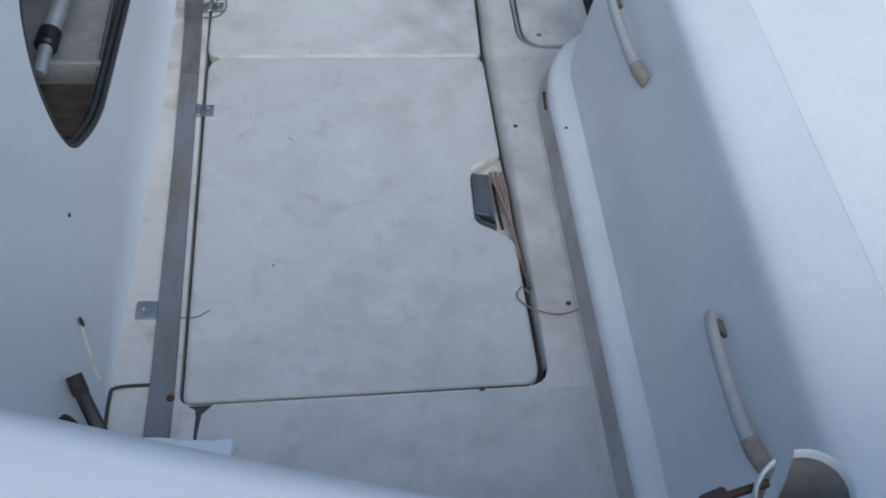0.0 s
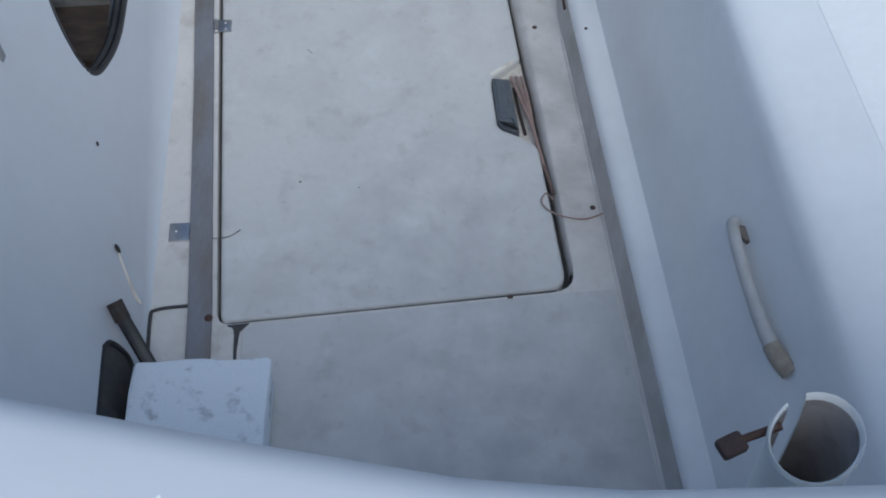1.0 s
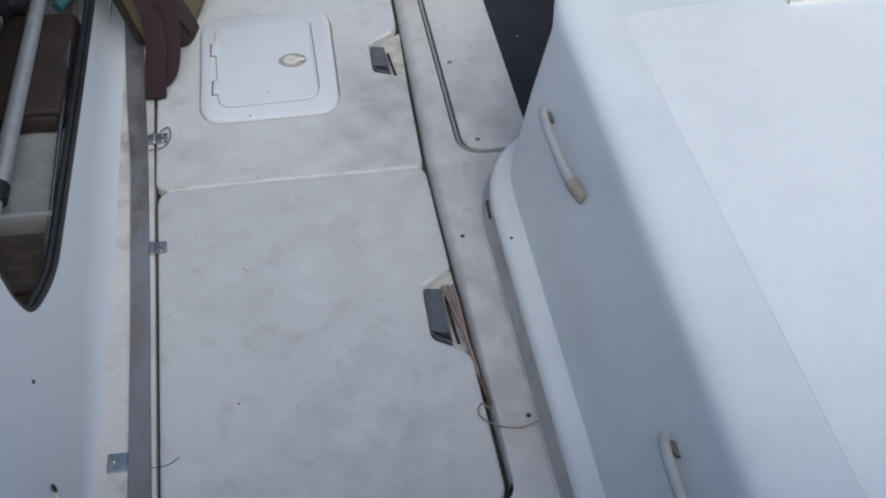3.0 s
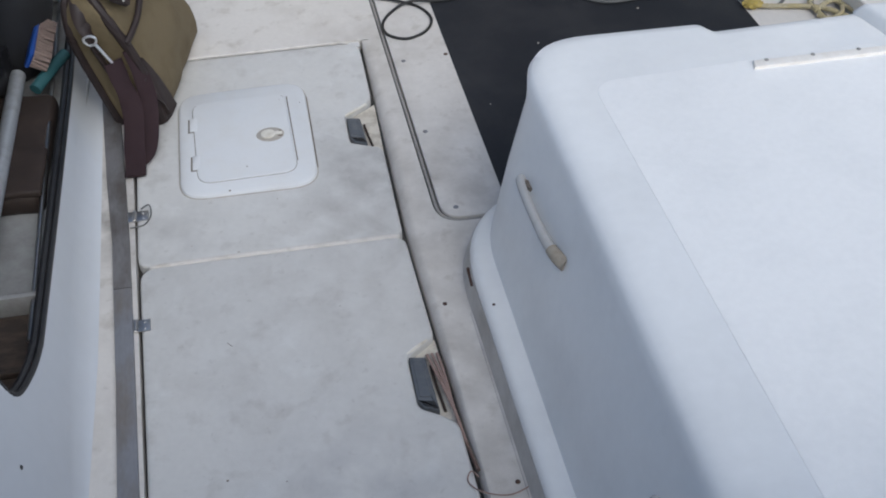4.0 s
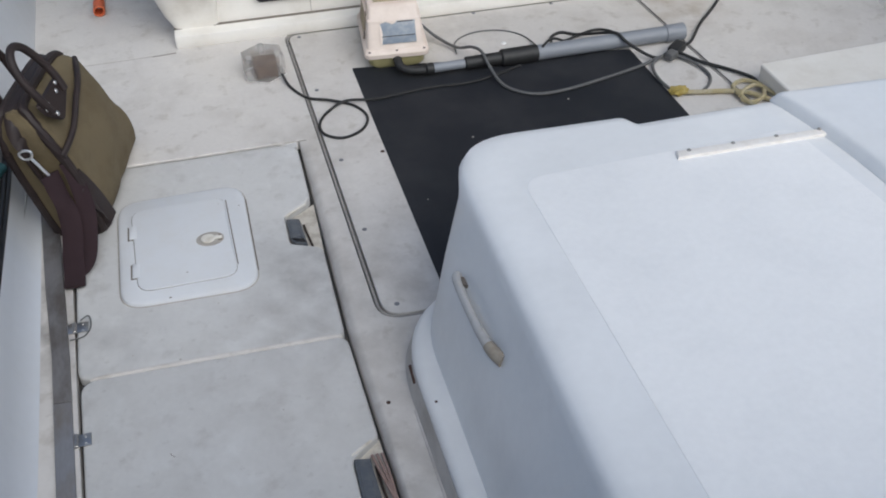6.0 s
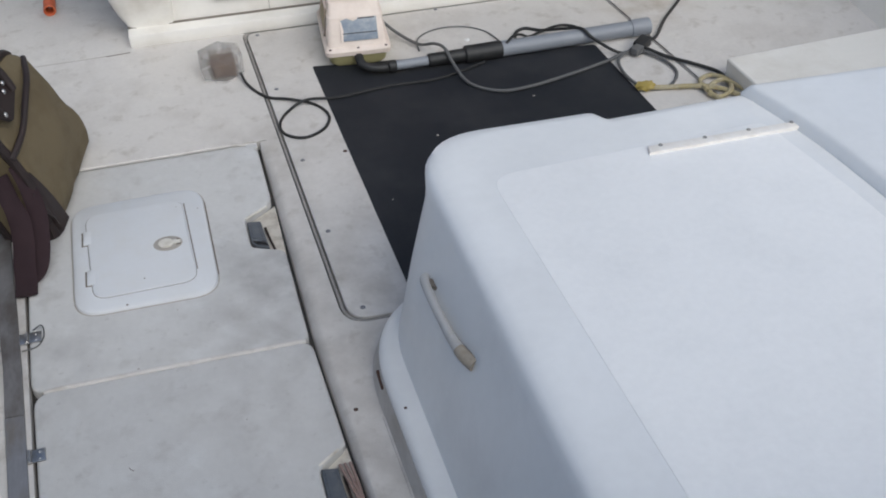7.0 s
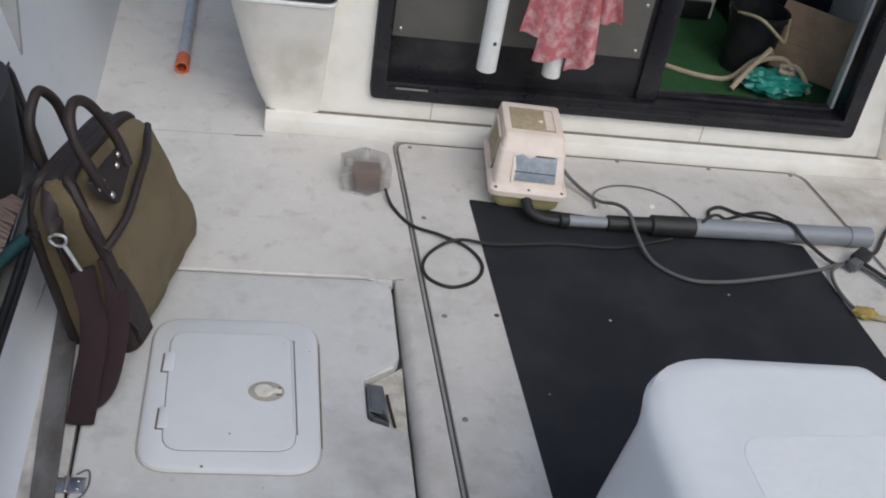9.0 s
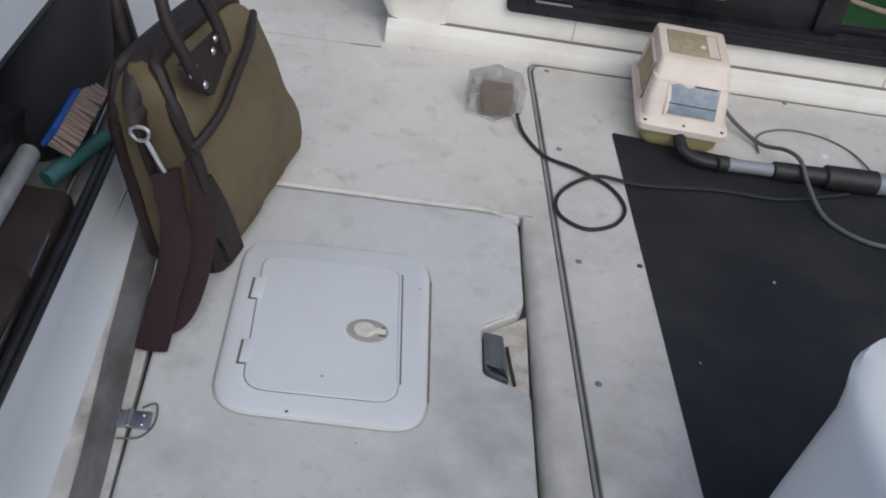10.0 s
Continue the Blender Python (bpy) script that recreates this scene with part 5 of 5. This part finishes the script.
for front in (True, False):
    run = []
    for t in (0.03, 0.15, 0.3, 0.45, 0.6, 0.76):
        u0, v0, v1 = gusset(t)
        run.append(bag(u0 + 0.006, v0 + 0.010 if front else v1 - 0.010, 0.44 * t))
    v = 0.036 if front else 0.084
    run += [bag(0.002, v - (0.020 if front else -0.018), 0.410), bag(0.036, v - (0.004 if front else -0.004), 0.437), bag(0.2, v, 0.443), bag(0.31, v, 0.438), bag(0.352, v, 0.415)]
    part("piping", tube(run, 0.014, 8), M_LEATHER, bagob, "dark leather piping")
part("zip", tube([bag(-0.020, 0.066, 0.17), bag(-0.031, 0.066, 0.28), bag(-0.032, 0.064, 0.37), bag(-0.004, 0.061, 0.424), bag(0.05, 0.060, 0.443), bag(0.24, 0.060, 0.445), bag(0.33, 0.060, 0.43)], 0.010, 8, flat=(0.019, 0.008)),
     M_LEATHER, bagob, "dark zip band")
part("corner_trim", tube([bag(0.002, -0.012, 0.17), bag(0.006, -0.012, 0.10), bag(0.012, -0.008, 0.060), bag(0.016, -0.002, 0.03)], 0.014, 8, flat=(0.020, 0.006)), M_LEATHER, bagob, "dark leather corner trim")
part("seam_band", tube([bag(-0.016, -0.018, 0.285), bag(0.02, -0.032, 0.298), bag(0.075, -0.043, 0.318), bag(0.15, -0.045, 0.352), bag(0.25, -0.036, 0.382), bag(0.362, 0.004, 0.392)], 0.0095, 8), M_LEATHER, bagob,
     "dark pocket edge across the face")
for c, d in (((0.155, 0.385), 0),):
    bm = bmesh.new()
    out = rounded([(-0.012, 0.442), (-0.006, 0.405), (0.045, 0.358), (0.165, 0.405), (0.150, 0.445)], 0.01)
    loft(bm, [[tuple(bag(u, -0.040 + 0.25 * max(0, w - 0.38) , w)) for u, w in out], [tuple(bag(u, -0.050 + 0.25 * max(0, w - 0.38), w)) for u, w in shrink(out, 0.003)]])
    patch = part("patch", bm, M_LEATHER, bagob, "dark leather handle patch")
    for u, w in ((0.004, 0.420), (0.030, 0.390), (0.024, 0.425), (0.098, 0.424), (0.122, 0.438), (0.145, 0.415)):
        part("stud", dome(bmesh.new(), bag(u, -0.050 + 0.25 * max(0, w - 0.38), w), 0.0078, 0.006, Matrix.Rotation(radians(75), 4, "Y")), M_STEEL, patch)
part("handle", tube([bag(0.015, -0.044, 0.405), bag(0.002, -0.040, 0.45), bag(0.0, -0.024, 0.515), bag(0.018, -0.016, 0.566), bag(0.058, -0.013, 0.586), bag(0.098, -0.018, 0.566), bag(0.130, -0.028, 0.505),
                     bag(0.136, -0.040, 0.45), bag(0.132, -0.046, 0.408)], 0.0115, 10), M_LEATHER, bagob, "rolled dark leather handle")
part("handle", tube([bag(0.10, 0.122, 0.40), bag(0.095, 0.130, 0.45), bag(0.105, 0.130, 0.515), bag(0.14, 0.127, 0.556), bag(0.18, 0.127, 0.565), bag(0.225, 0.128, 0.52), bag(0.24, 0.128, 0.46), bag(0.24, 0.122, 0.40)],
                    0.0115, 10), M_LEATHER, bagob, "rolled dark leather handle")
# clasp and strap on the gusset
ring_c = bag(-0.038, 0.055, 0.335)
part("ring", tube([ring_c + V * (0.018 * math.cos(a)) + UPW * (0.018 * math.sin(a) if math.sin(a) < 0 else 0.010 * math.sin(a)) - U * 0.012 for a in [k * math.pi / 6 for k in range(12)]], 0.0036, 8, True, step=2), M_CHROME, bagob, "bright steel ring")
part("clasp", tube([bag(-0.046, 0.05, 0.318), bag(-0.045, 0.042, 0.29), bag(-0.040, 0.036, 0.255), bag(-0.036, 0.033, 0.235)], 0.0046, 8), M_CHROME, bagob, "steel snap hook")
part("tab", tube([bag(-0.030, 0.058, 0.372), bag(-0.035, 0.057, 0.352), bag(-0.036, 0.056, 0.325)], 0.01, 8, flat=(0.018, 0.004)), M_LEATHER, bagob)
part("strap", tube([bag(-0.036, 0.034, 0.250), bag(-0.044, 0.036, 0.200), bag(-0.058, 0.036, 0.130), Vector((-0.708, 0.50, 0.075)), Vector((-0.712, 0.445, 0.045)), Vector((-0.711, 0.39, 0.022)), Vector((-0.711, 0.345, 0.014))], 0.01, 10,
                    flat=(0.029, 0.006)), M_WEB, bagob, "maroon webbing shoulder strap")
part("strap", tube([bag(0.002, -0.006, 0.26), bag(-0.010, -0.008, 0.18), Vector((-0.660, 0.548, 0.12)), Vector((-0.664, 0.500, 0.065)), Vector((-0.674, 0.450, 0.028)), Vector((-0.690, 0.418, 0.014)), Vector((-0.712, 0.405, 0.008))],
                    0.01, 10, flat=(0.024, 0.006)), M_WEB, bagob, "maroon webbing shoulder strap")
bm = bmesh.new()
rows = []
for w in (0.004, 0.02, 0.05, 0.09, 0.14, 0.19, 0.22):
    t = w / 0.44
    f = 1 - w / 0.23
    u0, v0, _ = gusset(t)
    v0 -= 0.018 * math.sin(math.pi * 0.12) * math.sin(math.pi * t) + 0.006
    line_uv = ((u0 - 0.004, v0 + 0.036), (u0 - 0.001, v0 + 0.020), (u0 + 0.008, v0 + 0.007), (u0 + 0.010 + 0.022 * f, v0 + 0.007 - 0.008 * f), (u0 + 0.012 + 0.080 * f, v0 + 0.007 - 0.010 * f))
    rows.append([tuple(bag(u, v, w)) for u, v in line_uv] + [tuple(bag(u + 0.004, v + 0.012, w)) for u, v in reversed(line_uv)])
loft(bm, rows)
part("corner_patch", bm, M_LEATHER, bagob, "dark leather bottom corner")
part("buckle", tube([(-0.692, 0.42, 0.012), (-0.698, 0.405, 0.012)], 0.006, 8), M_STEEL, bagob)

# ---- in the side pocket ----
pole = thing("pole", (-1.05, 0.3, 0.1), "long dull aluminium pole with a black joint lying in the pocket", "pole")
part("shaft", pipe((-1.03, -0.12, 0.140), (-1.035, 0.72, 0.130), 0.022), M_ALU, pole)
part("joint", pipe((-1.03, -0.14, 0.140), (-1.03, -0.08, 0.140), 0.027), M_BLACK, pole)
part("joint", pipe((-1.03, -0.22, 0.13), (-1.03, -0.13, 0.138), 0.016), M_ALU, pole)
rod = thing("rail", (-0.925, 0.4, 0.1), "thin bright rail along the pocket's edge", "rail")
part("rod", pipe((-0.905, -0.30, 0.105), (-0.965, 1.1, 0.085), 0.006), M_STEEL, rod)
bx = thing("wooden_tray", (-1.0, -0.5, 0.04), "stained dark brown wooden tray at the pocket's aft end", "tray")
bm = bmesh.new()
box(bm, -1.12, -0.90, -0.70, -0.155, 0.041, 0.055, 0.003)
part("bottom", bm, M_BROWNBOX, bx)
bm = bmesh.new()
box(bm, -1.12, -0.90, -0.17, -0.155, 0.055, 0.118, 0.003)
part("board", bm, M_POCKET, bx, "bare grey end board")
bm = bmesh.new()
box(bm, -1.12, -0.90, -0.362, -0.352, 0.055, 0.075, 0.003)
part("board", bm, M_BROWNBOX, bx)
lb = thing("leather_case", (-1.03, 0.45, 0.04), "worn brown leather case in the pocket", "case")
bm = bmesh.new()
box(bm, -1.16, -0.93, 0.20, 0.66, 0.042, 0.108, 0.025, seg=4)
bmesh.ops.subdivide_edges(bm, edges=list(bm.edges), cuts=3, use_grid_fill=True)
for v in bm.verts:
    v.co += Vector((0, 0, 0.015)) * noise.noise(v.co * 9)
part("case_body", bm, M_CASE, lb)
bm = bmesh.new()
box(bm, -1.165, -0.925, 0.196, 0.40, 0.100, 0.122, 0.010, seg=3)
bmesh.ops.subdivide_edges(bm, edges=list(bm.edges), cuts=3, use_grid_fill=True)
for v in bm.verts:
    v.co += Vector((0.006, 0.01, 0.012)) * noise.noise(v.co * 9)
part("flap", bm, M_CASE, lb, "slack worn flap")
sb = thing("scrub_brush", (-0.985, 0.8, 0.1), "blue-backed scrubbing brush with pale bristles in the pocket", "brush")
place = Matrix.Translation((-0.965, 0.79, 0.185)) @ Matrix.Rotation(radians(122), 4, "Y") @ Matrix.Scale(0.80, 4)
bm = bmesh.new()
box(bm, -0.035, 0.035, -0.13, 0.13, 0.0, 0.018, 0.007, place @ Matrix.Translation((0, 0, -0.035)))
part("back", bm, M_BLUE, sb, "blue plastic back")
bm = bmesh.new()
for i in range(5):
    for j in range(17):
        q = Vector((-0.026 + 0.013 * i + random.uniform(-0.003, 0.003), -0.115 + 0.0145 * j, 0.0))
        tip = q + Vector((random.uniform(-0.008, 0.008), random.uniform(-0.008, 0.008), 0.042))
        tube([place @ (q + Vector((0, 0, -0.018))), place @ tip], 0.006, 5, bm=bm, smooth=False)
part("bristles", bm, M_BRISTLE, sb, "pale worn bristles")
tp = thing("teal_handle", (-0.93, 0.7, 0.1), "faded teal plastic handle poking out of the pocket", "handle")
part("grip", tube([(-0.985, 0.66, 0.115), (-0.945, 0.74, 0.125), (-0.915, 0.82, 0.118)], 0.018, 10), M_TEALPIPE, tp)
dk = thing("black_bag", (-1.06, 1.05, 0.05), "slack black fabric bag standing in the pocket", "bag")
rings = []
for t in np.linspace(0, 1, 9):
    rr = 0.5 + 0.5 * math.sin(math.pi * (0.15 + 0.6 * t))
    rings.append([tuple(Vector((-1.07 + 0.02 * t + 0.12 * rr * math.cos(a) * (1 + 0.12 * noise.noise(Vector((math.cos(a), math.sin(a), t * 4)))), 0.94 + 0.19 * rr * math.sin(a), 0.045 + 0.40 * t)))
                  for a in np.linspace(0, 2 * math.pi, 21)[:-1]])
part("bag_body", loft(bmesh.new(), rings), M_FABRIC, dk)
part("loop", tube([(-1.03, 0.95, 0.39), (-1.02, 0.93, 0.45), (-1.02, 1.0, 0.47), (-1.03, 1.04, 0.40)], 0.009, 8), M_BLACK, dk)
sp = thing("cloth_bundle", (-1.12, 0.1, 0.05), "dark crumpled cloth bundle in the pocket", "cloth")
bm = bmesh.new()
bmesh.ops.create_icosphere(bm, subdivisions=4, radius=1.0)
for v in bm.verts:
    d = v.co.normalized()
    v.co = Vector((-1.17, 0.72, 0.17)) + Vector((d.x * 0.11, d.y * 0.20, d.z * 0.13)) * (1 + 0.3 * noise.noise(d * 2.5) + 0.12 * noise.noise(d * 7))
part("cloth", bm, M_BLACK, sp)

# ---- at the cabin door ----
for x, r in ((0.254, 0.030), (0.452, 0.028)):
    hp = thing("hanging_pipe", (x, 1.58, 0.29), "white plastic pipe hanging by the cabin door", "pipe", "hanging pipes")
    part("pipe", pipe((x, 1.58, 1.955), (x, 1.58, 0.288), r, r - 0.004), M_WPVC, hp)
    part("hole", dome(bmesh.new(), (x + 0.006, 1.58 - r + 0.001, 0.385), 0.0065, 0.002, Matrix.Rotation(radians(90), 4, "X")), M_GUTTER, hp)
towel = thing("towel", (0.47, 1.54, 0.32), "red and white patterned towel hung over the pipe", "towel")
for x0, x1, zb0, zb1, yy in ((0.325, 0.405, 0.432, 0.425, 1.545), (0.375, 0.492, 0.350, 0.372, 1.530), (0.478, 0.566, 0.322, 0.352, 1.540), (0.555, 0.618, 0.483, 0.487, 1.55)):
    bm = bmesh.new()
    front, back = [], []
    n = 12
    rows_f = []
    for j in range(11):
        t = j / 10
        rf = []
        for i in range(n + 1):
            s = i / n
            x = x0 + (x1 - x0) * s
            z = (zb0 + (zb1 - zb0) * s) * (1 - t) + 0.86 * t
            y = yy + 0.012 * math.sin(s * 7 + x0 * 40) * (1 - 0.3 * t) + 0.006 * noise.noise(Vector((x * 30, z * 14, 1)))
            x = x + (0.455 - x) * 0.45 * t
            rf.append((x, y, z))
        rows_f.append(rf + [(p[0], p[1] + 0.007, p[2]) for p in reversed(rf)])
    loft(bm, rows_f)
    part("fold", bm, M_TOWEL, towel)

# ---- inside the cabin ----
bm = bmesh.new()
box(bm, 0.60, 1.30, 2.52, 2.60, 0.125, 0.9, 0.005)
solid("cupboard", bm, M_CABIN, "cream cupboard front inside the cabin", "cupboard")
bm = bmesh.new()
box(bm, 0.60, 1.28, 2.50, 2.519, 0.125, 0.20, 0.003)
solid("kickboard", bm, M_BLACK, "dark kickboard under the cream cupboard", "board")
bm = bmesh.new()
box(bm, 1.36, 1.65, 2.30, 3.28, 0.125, 1.5, 0.01)
solid("dark_cabinet", bm, M_BLACK, "dark cabinet inside the cabin", "cabinet")
bk = thing("bucket", (1.30, 2.12, 0.125), "black plastic bucket with a yellow cord handle", "bucket")
bm = bmesh.new()
loft(bm, [[(1.295 + r * math.cos(a), 2.12 + r * math.sin(a), z) for a in np.linspace(0, 2 * math.pi, 25)[:-1]] for r, z in ((0.085, 0.126), (0.10, 0.33), (0.108, 0.332), (0.108, 0.35), (0.098, 0.35), (0.083, 0.14))])
part("pail", bm, M_BLACK, bk)
part("cord", tube([(1.20, 2.08, 0.345), (1.25, 2.0, 0.36), (1.32, 1.965, 0.315), (1.355, 1.99, 0.29), (1.385, 2.06, 0.345)], 0.006, 6), M_ROPE, bk, "yellow cord handle")
cb = thing("cardboard_box", (1.48, 2.15, 0.125), "open cardboard box with a raised flap", "box")
bm = bmesh.new()
box(bm, -0.16, 0.16, -0.004, 0.004, 0.0, 0.24, 0.001, Matrix.Translation((1.50, 2.07, 0.128)) @ Matrix.Rotation(radians(-42), 4, "Z") @ Matrix.Rotation(radians(-25), 4, "X"))
part("flap", bm, M_CARD, cb)
bm = bmesh.new()
box(bm, -0.10, 0.10, -0.08, 0.08, 0.0, 0.10, 0.002, Matrix.Translation((1.53, 2.2, 0.126)) @ Matrix.Rotation(radians(-42), 4, "Z"))
part("carton", bm, M_CARD, cb)
tl = thing("plastic_bag", (1.36, 1.92, 0.125), "crumpled teal plastic bag on the cabin floor", "plastic bag")
bm = bmesh.new()
bmesh.ops.create_icosphere(bm, subdivisions=4, radius=1.0)
for v in bm.verts:
    d = v.co.normalized()
    v.co = Vector((1.345, 1.93, 0.165)) + Vector((d.x * 0.115, d.y * 0.07, d.z * 0.042)) * (1 + 0.3 * noise.noise(d * 3) + 0.2 * noise.noise(d * 9))
part("sack", bm, M_TEAL, tl)
tr_ = thing("tan_rope", (1.25, 1.95, 0.13), "tan rope tangled on the cabin floor", "rope")
for pts in (((0.86, 2.14, 0.135), (0.98, 2.05, 0.135), (1.10, 1.99, 0.135), (1.20, 1.985, 0.14), (1.27, 2.0, 0.20), (1.33, 1.99, 0.25)),
            ((1.18, 1.90, 0.14), (1.24, 1.94, 0.20), (1.31, 1.97, 0.27)), ((1.20, 1.93, 0.15), (1.28, 1.97, 0.22), (1.36, 1.96, 0.24), (1.39, 1.93, 0.21), (1.37, 1.90, 0.215), (1.33, 1.91, 0.22)),
            ((1.35, 1.95, 0.215), (1.40, 1.94, 0.225), (1.43, 1.91, 0.20), (1.46, 1.90, 0.15))):
    part("strand", tube(pts, 0.0095, 8), M_TANROPE, tr_)

# red float on a line by the starboard side
fl = thing("float", (2.36, 1.75, 0.42), "small red fishing float on a dark line", "float")
rings = []
fa, fb = Vector((2.392, 1.80, 0.395)), Vector((2.385, 1.87, 0.475))
for t, r in ((0, 0.007), (0.10, 0.018), (0.28, 0.025), (0.55, 0.022), (0.8, 0.013), (1, 0.006)):
    c = fa + (fb - fa) * t
    rings.append([tuple(c + Vector((r * math.cos(a), r * math.sin(a) * 0.7, r * math.sin(a) * 0.7))) for a in np.linspace(0, 2 * math.pi, 13)[:-1]])
part("bulb", loft(bmesh.new(), rings), M_RED, fl)
part("line", tube([fb, (2.38, 1.90, 0.54), (2.45, 1.94, 0.70), (2.575, 1.96, 0.838)], 0.004, 6), M_RUBBER, fl)
# thin cords at the hinges
solid("thin_wire", tube([(-0.695, 0.215, 0.006), (-0.672, 0.222, 0.012), (-0.668, 0.185, 0.005), (-0.685, 0.155, 0.003), (-0.72, 0.145, 0.006)], 0.002, 6), M_HOSE, "short frayed wire tied at the hinge", "wire")
solid("thin_wire", tube([(-0.665, -0.815, 0.006), (-0.63, -0.812, 0.004), (-0.605, -0.795, 0.003)], 0.0011, 6), M_HOSE, "short frayed wire lying by the flat bar", "wire")
solid("thin_wire", tube([(0.045, -0.76, 0.002), (0.03, -0.745, 0.004), (0.02, -0.77, 0.004), (0.045, -0.80, 0.006), (0.10, -0.815, 0.003), (0.15, -0.80, 0.003)], 0.0017, 6), M_WIRE, "frayed pinkish wire across the hatch gap", "wire")
